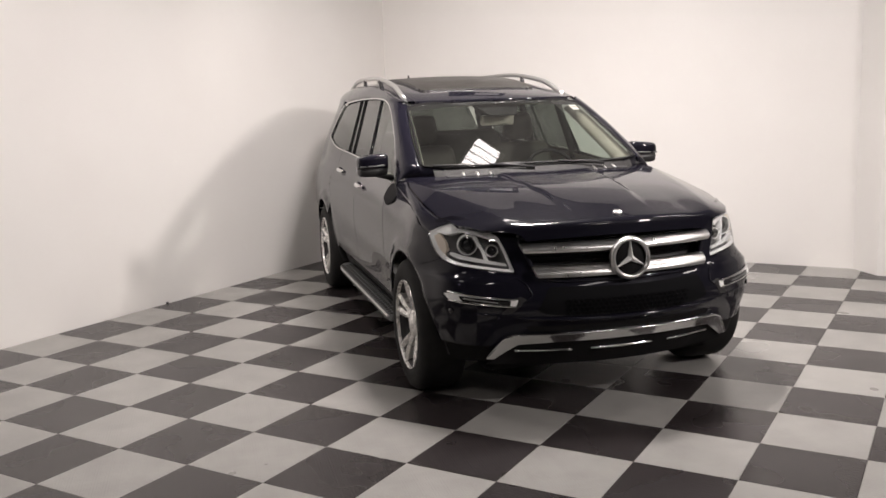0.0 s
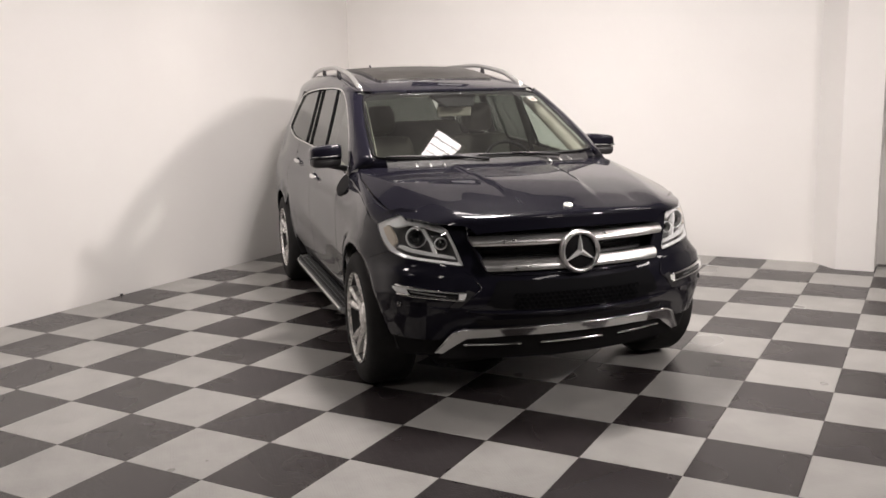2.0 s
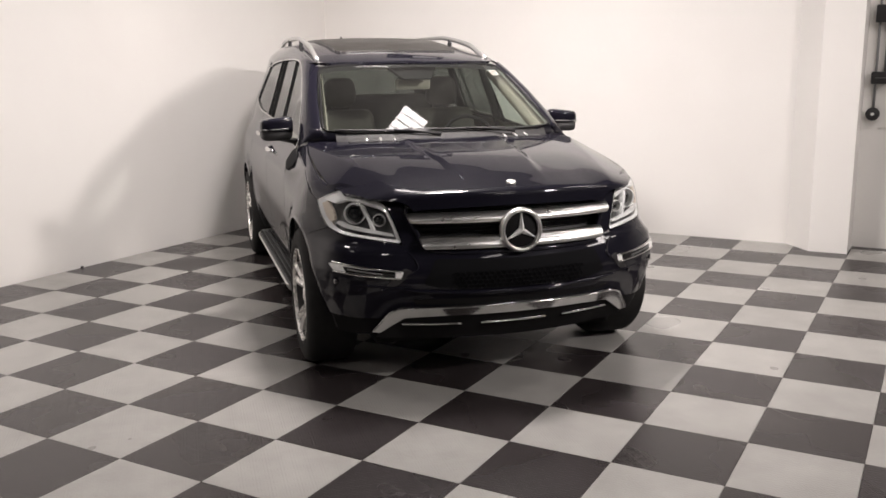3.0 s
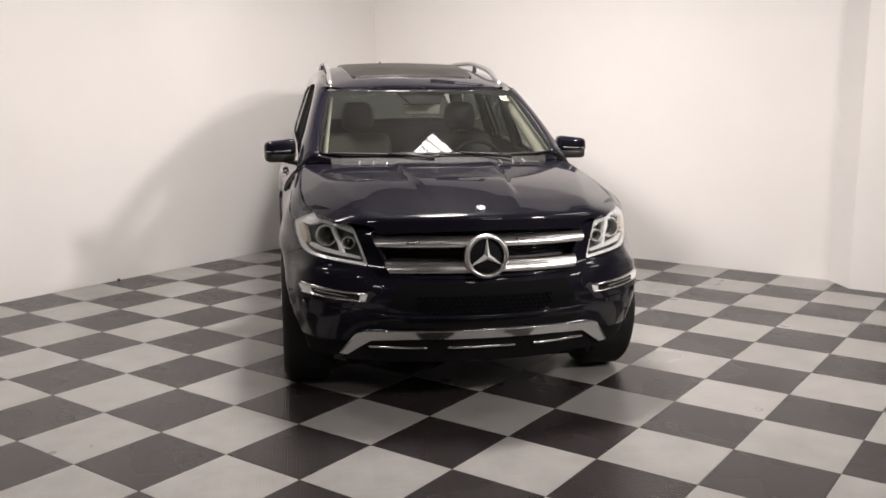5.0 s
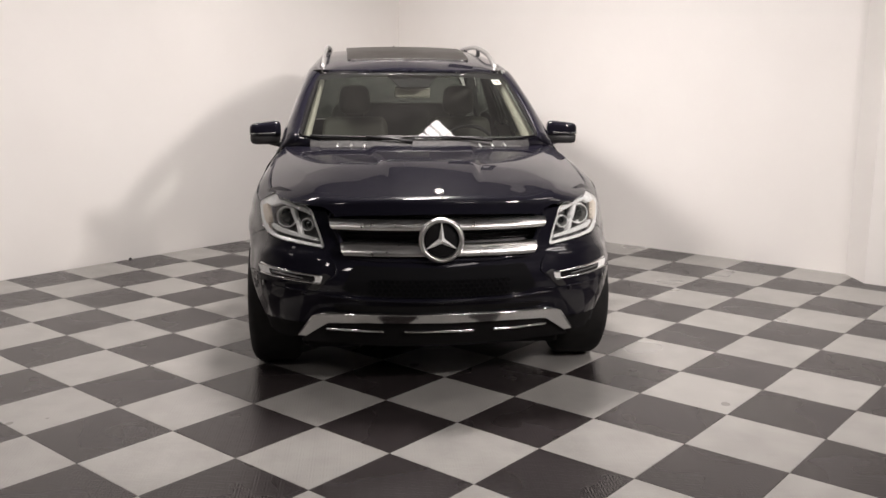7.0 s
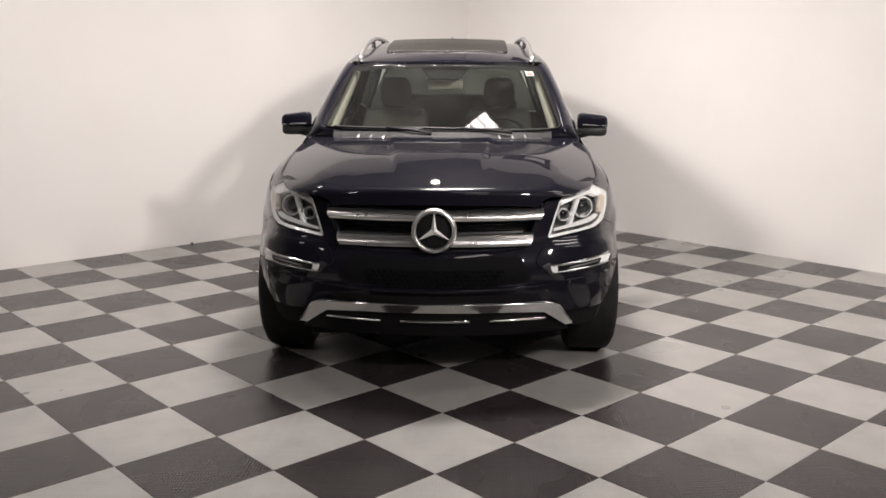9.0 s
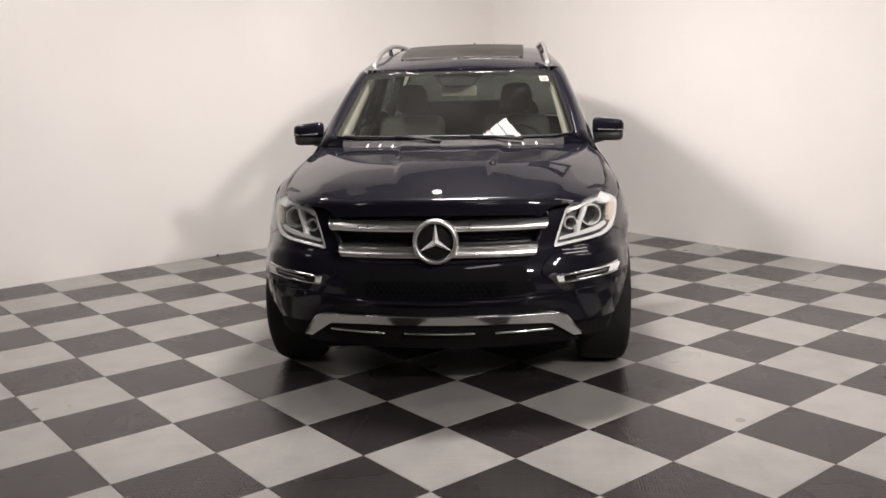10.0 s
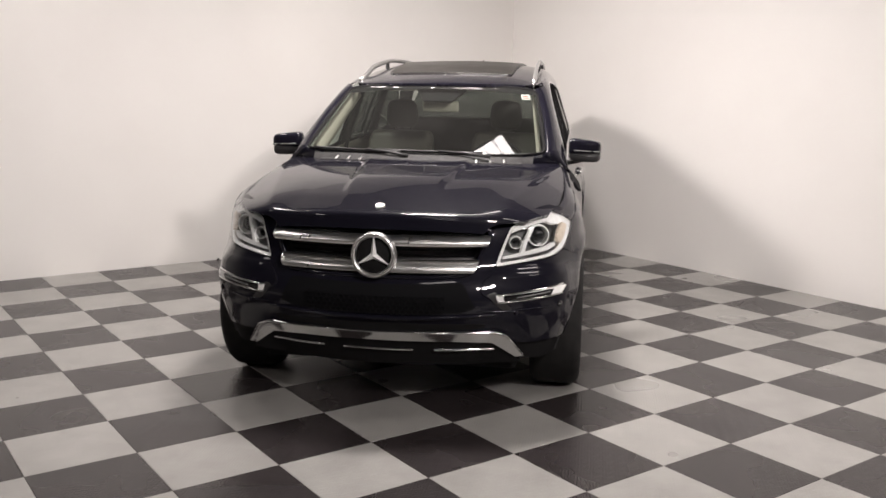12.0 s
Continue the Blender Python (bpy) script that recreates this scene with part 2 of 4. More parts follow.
def turned(profile, sides=40, bm=None, closed=False):
    """A solid of revolution about the local x axis, from (radius, x) pairs."""
    bm = bm or bmesh.new()
    rings = [[bm.verts.new((x, r * math.cos(2 * math.pi * k / sides), r * math.sin(2 * math.pi * k / sides))) for k in range(sides)] for r, x in profile]
    pairs = list(zip(rings, rings[1:])) + ([(rings[-1], rings[0])] if closed else [])
    for a, b in pairs:
        for k in range(sides):
            bm.faces.new((a[k], a[(k + 1) % sides], b[(k + 1) % sides], b[k]))
    bmesh.ops.recalc_face_normals(bm, faces=bm.faces)
    return bm


def panel(name, outline, lift, mat, parent, step=0.04, depth=0.012, label="", centre=(0, 2.5, 0.7), cuts=()):
    """A curved sheet: a flat outline cut into a fine grid, laid on the surface lift(u, v), with a folded rim."""
    bm = bmesh.new()
    bm.faces.new([bm.verts.new((u, v, 0)) for u, v in outline])
    us, vs = [p[0] for p in outline], [p[1] for p in outline]
    for axis, lo, hi in ((0, min(us), max(us)), (1, min(vs), max(vs))):
        for k in range(1, max(2, math.ceil((hi - lo) / step))):
            co, no = [0, 0, 0], [0, 0, 0]
            co[axis], no[axis] = lo + (hi - lo) * k / max(2, math.ceil((hi - lo) / step)), 1
            bmesh.ops.bisect_plane(bm, geom=bm.verts[:] + bm.edges[:] + bm.faces[:], plane_co=co, plane_no=no, dist=1e-5)
    for at in cuts:
        bmesh.ops.bisect_plane(bm, geom=bm.verts[:] + bm.edges[:] + bm.faces[:], plane_co=(0, at, 0), plane_no=(0, 1, 0), dist=1e-5)
    middle, e, normals = Vector(centre), 0.003, []
    for v in bm.verts:
        a, b = v.co.x, v.co.y
        p = lift(a, b)
        n = (lift(a + e, b) - lift(a - e, b)).cross(lift(a, b + e) - lift(a, b - e))
        n = n.normalized() if n.length > 1e-12 else Vector((0, 0, 1))
        if n.dot(p - middle) < 0:
            n.negate()
        v.co = p
        normals.append(n)
    bm.verts.index_update()
    bm.normal_update()
    for f in bm.faces:
        if f.normal.dot(normals[f.verts[0].index]) < 0:
            f.normal_flip()
    if depth:
        edges = [e2 for e2 in bm.edges if e2.is_boundary]
        top, low = {}, {}
        for e2 in edges:
            for v in e2.verts:
                if v not in top:
                    n = normals[v.index]
                    out = Vector((0, 0, 0))
                    for e3 in v.link_edges:
                        if e3.is_boundary:
                            out += (v.co - e3.link_faces[0].calc_center_median())
                    out = (out - out.dot(n) * n)
                    out = out.normalized() if out.length > 1e-9 else n
                    top[v], low[v] = (v.co.copy(), (n * 0.6 + out * 0.8).normalized()), (v.co - depth * n, out)
        made = {}
        for v in list(top):
            made[v] = (bm.verts.new(top[v][0]), bm.verts.new(low[v][0]))
            normals += [top[v][1], low[v][1]]
        for e2 in edges:
            a, b = e2.verts
            f0 = e2.link_faces[0]
            loop = next(lp for lp in f0.loops if lp.edge is e2)
            a, b = loop.vert, loop.link_loop_next.vert
            bm.faces.new((made[b][0], made[a][0], made[a][1], made[b][1]))
    return part(name, bm, mat, parent, label, normals)


def strip(name, first, second, mat, parent, across=6, bulge=0.0, label="", centre=(0, 2.5, 0.7), tuck=0.012):
    """A sheet stretched between two rows of points, swelling outward by bulge."""
    n, rows, middle = len(first), [], Vector(centre)
    for i in range(n):
        a, b = Vector(first[i]), Vector(second[i])
        way = (Vector(first[min(i + 1, n - 1)]) - Vector(first[max(i - 1, 0)]))
        out = way.cross(b - a).normalized()
        if out.dot((a + b) / 2 - middle) < 0:
            out.negate()
        row = [a.lerp(b, k / across) + out * bulge * 4 * (k / across) * (1 - k / across) for k in range(across + 1)]
        rows.append([row[0] - out * tuck] + row + [row[-1] - out * tuck])
    bm = bmesh.new()
    grid = [[bm.verts.new(p) for p in row] for row in rows]
    for i in range(n - 1):
        for k in range(across + 2):
            bm.faces.new((grid[i][k], grid[i + 1][k], grid[i + 1][k + 1], grid[i][k + 1]))
    bm.normal_update()
    total = sum((f.normal.dot(f.calc_center_median() - middle) for f in bm.faces))
    if total < 0:
        for f in bm.faces:
            f.normal_flip()
    return part(name, bm, mat, parent, label)


def thing(name, place, label, category, group="", kind=""):
    ob = new(name)
    ob.matrix_basis = place
    ob.empty_display_size = 0.2
    return tagged(ob, label, category, group, kind)


# ---- the hall ----
T = 0.4572                      # floor tile
WX, WY = -3.215, 5.03           # faces of the two white walls
FX, FY = 9.6, -8.7              # far sides of the hall, behind the camera
def prism(corners, z0, z1):
    bm = bmesh.new()
    low, high = [bm.verts.new((x, y, z0)) for x, y in corners], [bm.verts.new((x, y, z1)) for x, y in corners]
    bm.faces.new(low)
    bm.faces.new(high)
    for k in range(len(low)):
        bm.faces.new((low[k], low[k - 1], high[k - 1], high[k]))
    bmesh.ops.recalc_face_normals(bm, faces=bm.faces)
    return bm


def slab(name, x0, y0, z0, x1, y1, z1, mat):
    return tagged(part(name, box(x0, y0, z0, x1, y1, z1), mat, smooth=False), kind="structure")


WHITE_TOP = 2.95                # full wall colour ends here; above, weaker light is toned into the colour
for name, x0, y0, x1, y1 in (("upper_wall_west", WX - 0.2, FY - 0.2, WX, WY + 0.4), ("upper_wall_north", WX, WY, 1.755, WY + 0.4), ("upper_wall_recess", 1.755, WY + 0.12, FX, WY + 0.4)):
    tagged(slab(name, x0, y0, WHITE_TOP, x1, y1, CEILING, UPPER_WALL), "unseen upper white wall, its weaker light toned into the colour", "wall")
tagged(slab("wall_west", WX - 0.2, FY - 0.2, -0.05, WX, WY + 0.4, WHITE_TOP, WALL), "plain white painted wall with faint scuffs near the floor", "wall")
tagged(slab("wall_north", WX, WY, -0.05, 1.755, WY + 0.4, WHITE_TOP, WALL), "plain white painted wall behind the parked car", "wall")
tagged(slab("wall_recess", 1.755, WY + 0.12, -0.05, FX, WY + 0.4, WHITE_TOP, WALL), "white painted wall set back beyond the pilaster", "wall")
tagged(slab("wall_east", FX, FY - 0.2, -0.05, FX + 0.2, WY + 0.4, CEILING, FAR_WALL), "unseen wall, coloured dark in place of the hall's unlit depth", "wall")
tagged(slab("wall_south", WX, FY - 0.2, -0.05, FX, FY, CEILING, FAR_WALL), "unseen wall, coloured dark in place of the hall's unlit depth", "wall")
tagged(slab("ceiling", WX - 0.2, FY - 0.2, CEILING, FX + 0.2, WY + 0.4, CEILING + 0.15, CEIL), "plain grey ceiling over the hall", "ceiling")
tagged(slab("floor", WX - 0.2, FY - 0.2, -0.12, FX + 0.2, WY + 0.4, -0.012, BLACK), "dark sub-floor under the checkered tiles", "floor")
tagged(part("pilaster", prism([(1.755, WY), (1.97, WY - 0.255), (2.275, WY - 0.255), (2.275, WY + 0.12), (1.755, WY + 0.12)], -0.01, CEILING), WALL, smooth=False), "white painted pilaster with a splayed side, before the wall", "pilaster", kind="structure")

for x, y, lx, ly, watts, spread_deg in FITTINGS:
    fit_ = thing("ceiling_light", pose(x, y, CEILING), "long white ceiling light with louvres, out of view, several added as fill", "ceiling light", "ceiling lights")
    part("housing", box(-lx / 2 - 0.04, -ly / 2 - 0.04, -0.07, lx / 2 + 0.04, ly / 2 + 0.04, 0.0, 0.01), STEEL_GREY, fit_)
    for k in range(1, 8):
        part("louvre", box(-lx / 2, -ly / 2 + ly * k / 8 - 0.004, -0.115, lx / 2, -ly / 2 + ly * k / 8 + 0.004, -0.085), SATIN, fit_)
    data = bpy.data.lights.new("panel_light", "AREA")
    data.shape, data.size, data.size_y, data.energy, data.color, data.spread = "RECTANGLE", lx, ly, watts, LAMP_COLOUR, radians(spread_deg)
    lamp = new("panel_light", data)
    lamp.parent = fit_
    lamp.matrix_basis = pose(0, 0, -0.08)
for eye, aim, watts, spread_deg in FLOODS:
    flood = thing("floodlight", look(eye, aim), "assumed square floodlight out of view, aimed to wash a white wall", "floodlight", "floodlights")
    part("housing", box(-0.28, -0.28, 0.01, 0.28, 0.28, 0.10, 0.01), STEEL_GREY, flood)
    up = (look(eye, aim).inverted() @ Vector((eye[0], eye[1], CEILING)))
    part("bracket", tube([(0, 0, 0.06), up], 0.015, 8), STEEL_GREY, flood)
    data = bpy.data.lights.new("flood_light", "AREA")
    data.shape, data.size, data.size_y, data.energy, data.color = "RECTANGLE", 0.48, 0.48, watts, LAMP_COLOUR
    data.spread = radians(spread_deg)
    lamp = new("flood_light", data)
    lamp.parent = flood


# ---- the car: x to its left, y back from its nose, z up ----
car = thing("suv_car", pose(1.167, 0.586, 0, 0, 0, 45.9), "dark navy blue large SUV with chrome trim on a checkered floor", "car")

# Outline of the body from above, as (half width, y), nose to tail.
PLAN = [(0.0, 0.0), (0.2, 0.011), (0.4, 0.048), (0.57, 0.108), (0.70, 0.165), (0.80, 0.228), (0.885, 0.315), (0.93, 0.43), (0.952, 0.58), (0.965, 0.85), (0.960, 1.3),
        (0.955, 2.0), (0.957, 3.0), (0.966, 3.9), (0.955, 4.4), (0.92, 4.8), (0.86, 4.98), (0.70, 5.07), (0.40, 5.11), (0.0, 5.12)]


def plan_table():
    """Arc length against place along the outline, finely sampled."""
    fine, n = [], len(PLAN)
    for i in range(n - 1):
        p0, p1, p2, p3 = (PLAN[max(i - 1, 0)], PLAN[i], PLAN[i + 1], PLAN[min(i + 2, n - 1)])
        if i == 0:
            p0 = (-PLAN[1][0], PLAN[1][1])
        if i == n - 2:
            p3 = (-PLAN[n - 2][0], PLAN[n - 2][1])
        for k in range(24):
            t = k / 24
            fine.append(tuple(0.5 * (2 * b + (c - a) * t + (2 * a - 5 * b + 4 * c - d) * t * t + (3 * b - a - 3 * c + d) * t ** 3) for a, b, c, d in zip(p0, p1, p2, p3)))
    fine.append(PLAN[-1])
    at, total = [0.0], 0.0
    for a, b in zip(fine, fine[1:]):
        total += math.hypot(b[0] - a[0], b[1] - a[1])
        at.append(total)
    return np.array(at), np.array([p[0] for p in fine]), np.array([p[1] for p in fine])


ARC, ARC_X, ARC_Y = plan_table()
HALF = float(ARC[-1])
FRONT_HALF = int(np.argmax(ARC_X))


def front(x, z, out=0.0):
    """The place on the nose at a true sideways distance x and height z."""
    return skirt(s_at(x, z), z, out)


def s_at(x, z):
    """Signed arc length at which the nose is x wide at the height z."""
    lo, hi = 0.0, float(ARC[FRONT_HALF])
    for _ in range(26):
        mid = (lo + hi) / 2
        if skirt(mid, z).x < abs(x):
            lo = mid
        else:
            hi = mid
    return math.copysign((lo + hi) / 2, x)


def s_of_y(y):
    return float(np.interp(y, ARC_Y, ARC))


FRONT_IN = smooth_curve([(0.15, 0.25), (0.28, 0.155), (0.36, 0.108), (0.43, 0.066), (0.52, 0.018), (0.62, 0.0), (0.68, 0.02), (0.76, 0.07), (0.90, 0.10), (1.0, 0.155), (1.06, 0.21)])
SIDE_IN = smooth_curve([(0.22, 0.12), (0.34, 0.06), (0.46, 0.025), (0.62, 0.006), (0.80, 0.0), (0.95, 0.006), (1.03, 0.029), (1.08, 0.063), (1.13, 0.101), (1.24, 0.130), (1.34, 0.164), (1.50, 0.218), (1.62, 0.258), (1.68, 0.282), (1.73, 0.34)])
REAR_IN = smooth_curve([(0.25, 0.12), (0.5, 0.01), (0.62, 0.0), (0.9, 0.02), (1.2, 0.09), (1.4, 0.18), (1.6, 0.30), (1.7, 0.40)])


def skirt(s, z, out=0.0):
    """The body's skin round the nose, the flanks and the tail, out metres proud of itself."""
    a = min(abs(s), HALF - 1e-4)
    x, y = float(np.interp(a, ARC, ARC_X)), float(np.interp(a, ARC, ARC_Y))
    x2, y2 = float(np.interp(a + 0.03, ARC, ARC_X)), float(np.interp(a + 0.03, ARC, ARC_Y))
    x1, y1 = float(np.interp(a - 0.03, ARC, ARC_X)), float(np.interp(a - 0.03, ARC, ARC_Y))
    if a < 0.03:
        x1, y1 = -x2, y2
    if a > HALF - 0.03:
        x2, y2 = -x1, y1
    h = math.hypot(x2 - x1, y2 - y1)
    nx, ny = (y2 - y1) / h, -(x2 - x1) / h
    fore, rear = 1 - step_in(y, 0.30, 0.75), step_in(y, 4.45, 5.0)
    low_corner = 1 - 0.45 * step_in(x, 0.52, 0.82) * (1 - step_in(z, 0.45, 0.62))
    inset = FRONT_IN(z) * fore * low_corner + REAR_IN(z) * rear + SIDE_IN(z) * (1 - fore - rear) - out
    # softer shoulder over the front wheel
    inset += 0.024 * step_in(z, 0.88, 1.02) * (1 - step_in(z, 1.06, 1.13)) * (1 - step_in(y, 1.0, 1.5)) * (1 - fore)
    inset += 0.09 * step_in(y, 4.25, 4.6) * (1 - step_in(z, 0.42, 0.72))
    # rolled shoulder under the headlight
    inset -= 0.016 * math.exp(-((z - 0.712) / 0.026) ** 2) * step_in(x, 0.50, 0.62) * fore
    # flares over the wheels
    for cy in (0.85, 3.925):
        r = math.hypot(y - cy, z - 0.37)
        inset -= 0.018 * math.exp(-((r - 0.44) / 0.05) ** 2) * (1 - rear) * (1 - fore * 0.5)
    # crease along the doors, rising to the tail
    if 1.2 < y < 4.6:
        inset -= 0.006 * math.exp(-((z - 0.985 - 0.02 * (y - 1.4)) / 0.03) ** 2) * step_in(y, 1.2, 1.6) * (1 - step_in(y, 4.2, 4.6))
        inset += 0.010 * math.exp(-((z - 0.56 - 0.03 * (y - 1.4)) / 0.09) ** 2) * step_in(y, 1.3, 1.7) * (1 - step_in(y, 3.2, 3.5))
    x, y = x - nx * inset, y - ny * inset
    return Vector((math.copysign(x, s) if s else 0.0, y, z))


HOOD_MID = smooth_curve([(0.070, 0.895), (0.0718, 0.945), (0.0745, 0.974), (0.079, 0.991), (0.087, 1.0025), (0.099, 1.0095), (0.13, 1.0190), (0.20, 1.0375), (0.32, 1.0675), (0.6, 1.118), (1.05, 1.163), (1.3, 1.19)])
HOOD_OUT = smooth_curve([(0.070, 0.895), (0.073, 0.942), (0.079, 0.982), (0.092, 1.008), (0.122, 1.028), (0.18, 1.047), (0.32, 1.077), (0.6, 1.118), (1.05, 1.163), (1.3, 1.19)])


def sweep(x):
    """How far the bonnet's nose lies back from the middle."""
    return 0.30 * x * x + 0.25 * max(0.0, abs(x) - 0.55) ** 2


def hood_z(x, y):
    a = abs(x)
    wing = step_in(a, 0.42, 0.62)
    z = HOOD_MID(y - sweep(a)) * (1 - wing) + HOOD_OUT(y - sweep(a)) * wing - 0.052 * a * a
    beyond = a - (0.525 + 0.232 * y)
    z -= 0.19 * 0.5 * (beyond + math.sqrt(beyond * beyond + 4e-5))
    ridge = 0.185 + 0.095 * y
    z += 0.020 * step_in(y, 0.45, 1.45) * step_in(a, 0.0, 0.70)
    z += 0.012 * (1 - step_in(a, ridge - 0.010, ridge + 0.026)) * step_in(y, 0.10, 0.66)
    return z


def hood(x, y, out=0.0):
    return Vector((x, y, hood_z(x, y) + out))


def screen(x, z, out=0.0):
    """The windshield's surface."""
    return Vector((x, 1.21 + 0.24 * x * x + 1.95 * (z - 1.225) + 0.25 * (z - 1.225) ** 2 - out * 0.9, z + out * 0.42))


ROOF_MID = smooth_curve([(1.9, 1.585), (2.0, 1.628), (2.2, 1.672), (2.5, 1.718), (2.9, 1.768), (3.3, 1.797), (3.8, 1.800), (4.4, 1.770), (4.8, 1.722), (4.9, 1.68)])


def roof(x, y, out=0.0):
    return Vector((x, y, ROOF_MID(y) - 0.07 * x * x - 0.9 * max(0.0, abs(x) - 0.5) ** 2 + out))


def arch(cy, r, a0, a1, n=22):
    """Wheel-arch edge as (y, z), by degrees from straight ahead over the top to the back."""
    return [(cy - r * math.cos(radians(a0 + (a1 - a0) * k / n)), 0.37 + r * math.sin(radians(a0 + (a1 - a0) * k / n))) for k in range(n + 1)]


def flank(name, pts, side, mat=PAINT, out=0.0, step=0.05, depth=0.012, label="", parent=None):
    """A panel of the body's side from (y, z) corners; side: 1 left, -1 right."""
    return panel(name, [(side * s_of_y(y), z) for y, z in pts], lambda s, z: skirt(s, z, out), mat, parent or car, step, depth, label)


def nose(name, pts, mat, out=0.0, step=0.03, depth=0.012, label="", parent=None):
    """A panel of the front from (x, z) corners."""
    return panel(name, [(s_at(x, z), z) for x, z in pts], lambda s, z: skirt(s, z, out), mat, parent or car, step, depth, label)


def mirrored(pts):
    """An outline given for one half, from the middle outward, closed by its mirror image."""
    return pts + [(-a, b) for a, b in reversed(pts) if abs(a) > 1e-6]


def rounded(pts, r=0.02, n=4):
    """Rounds the corners of a flat outline."""
    out, m = [], len(pts)
    for i in range(m):
        a, b, c = (Vector(pts[(i - 1) % m]), Vector(pts[i]), Vector(pts[(i + 1) % m]))
        d = min(r, (a - b).length * 0.45, (c - b).length * 0.45)
        p, q = b + (a - b).normalized() * d, b + (c - b).normalized() * d
        for k in range(n + 1):
            t = k / n
            out.append(tuple((1 - t) ** 2 * p + 2 * t * (1 - t) * b + t * t * q))
    return out


def spread(pts, n, closed=True):
    """Points evenly along an outline."""
    ring = [Vector(p) for p in pts] + ([Vector(pts[0])] if closed else [])
    at = [0.0]
    for a, b in zip(ring, ring[1:]):
        at.append(at[-1] + (b - a).length)
    out = []
    for k in range(n):
        d = at[-1] * k / (n if closed else n - 1)
        i = min(max(j for j in range(len(at)) if at[j] <= d + 1e-9), len(ring) - 2)
        t = (d - at[i]) / max(at[i + 1] - at[i], 1e-9)
        out.append(ring[i].lerp(ring[i + 1], t))
    return out


# bonnet, roof and screens
HOOD_REAR = 1.105
# (x, distance behind the swept nose)
hood_edge = [(0.0, 0.0712), (0.50, 0.0712), (0.535, 0.0745), (0.62, 0.0825), (0.70, 0.104), (0.79, 0.195)] + [(x, y - sweep(x)) for x, y in ((0.838, 0.60), (0.852, 0.85), (0.842, 1.15), (0.81, 1.39), (0.72, 1.315), (0.62, 1.235), (0.45, 1.165), (0.2, HOOD_REAR + 0.012), (0.0, HOOD_REAR))]
panel("hood", mirrored(hood_edge), lambda x, v: hood(x, v + sweep(x)), PAINT, car, 0.022, 0.02, centre=(0, 0.8, 0.2), cuts=[0.0745, 0.076, 0.078, 0.0805, 0.083, 0.088, 0.094, 0.1, 0.107, 0.115, 0.125, 0.135, 0.145, 0.155, 0.17, 0.19])
panel("roof", rounded(mirrored([(0.0, 1.985), (0.3, 2.005), (0.55, 2.06), (0.615, 2.15), (0.625, 3.3), (0.615, 4.4), (0.57, 4.82), (0.0, 4.88)]), 0.03), roof, PAINT, car, 0.06, 0.02, centre=(0, 3.2, 0.5))
panel("sunroof", rounded(mirrored([(0.0, 2.34), (0.41, 2.37), (0.435, 2.41), (0.445, 3.9), (0.0, 3.92)]), 0.03), lambda x, y: roof(x, y, 0.010 + 0.010 * step_in(y, 2.32, 2.70)), SUN_GLASS, car, 0.08, 0.022, "dark glass sunroof panel", centre=(0, 3, 0.5))
SCREEN_EDGE = [(0.0, 1.205), (0.35, 1.205), (0.60, 1.212), (0.715, 1.222), (0.735, 1.235), (0.70, 1.40), (0.645, 1.565), (0.62, 1.595), (0.5, 1.612), (0.0, 1.632)]
ws = panel("windshield", mirrored(SCREEN_EDGE), screen, WINDSHIELD, car, 0.06, 0.0, "clear greenish windshield glass", centre=(0, 2.6, 0.8))
ws.visible_shadow = False
band = mirrored([(0.0, 1.208), (0.60, 1.215), (0.705, 1.226), (0.722, 1.24), (0.636, 1.562), (0.61, 1.588), (0.5, 1.603), (0.0, 1.622)])
bm = tube([screen(p.x, p.y, -0.002) for p in spread(band, 160)], 0.011, 6, True, 0.5)
part("screen_seal", bm, MATT_BLACK, car, "black rubber windshield seal")


panel("shade_band", mirrored([(0.0, 1.592), (0.40, 1.577), (0.58, 1.560), (0.628, 1.560), (0.612, 1.588), (0.5, 1.606), (0.0, 1.626)]), lambda x, z: screen(x, z, -0.006), MATT_BLACK, car, 0.06, 0.0, "black shade band along the top of the glass", centre=(0, 2.6, 0.8))

# front skin
GRILLE = mirrored([(0.0, 0.712), (0.30, 0.715), (0.43, 0.724), (0.455, 0.745), (0.527, 0.905), (0.522, 0.925), (0.45, 0.938), (0.0, 0.952)])
LAMP = [(0.553, 0.754), (0.63, 0.764), (0.71, 0.774), (0.77, 0.781), (0.828, 0.791), (0.868, 0.812), (0.886, 0.850), (0.897, 0.893), (0.901, 0.938), (0.850, 0.975), (0.803, 1.0), (0.73, 0.990), (0.68, 0.966), (0.618, 0.938), (0.583, 0.848)]
half = [(0.0, 0.305), (0.45, 0.300), (0.58, 0.310), (0.640, 0.376), (0.80, 0.378)]
half_s = [(s_at(x, z), z) for x, z in half] + [(s_of_y(0.435), 0.384)] + [(s_of_y(y), z) for y, z in arch(0.85, 0.425, 3, 62, 10)]
half_s += [(s_at(x, z), z - 0.005) for x, z in LAMP[5::-1]] + [(s_at(0.575, 0.848), 0.848), (s_at(0.600, 0.905), 0.905), (s_at(0.612, 0.936), 0.936), (s_at(0.545, 0.936), 0.936)]
half_s += [(s_at(0.535, 0.905), 0.905), (s_at(0.462, 0.74), 0.74), (s_at(0.435, 0.718), 0.718), (s_at(0.30, 0.709), 0.709), (0.0, 0.706)]
bumper = panel("front_bumper", half_s + [(-s, z) for s, z in reversed(half_s) if abs(s) > 1e-6], skirt, PAINT, car, 0.035, 0.03, centre=(0, 1.5, 0.6))

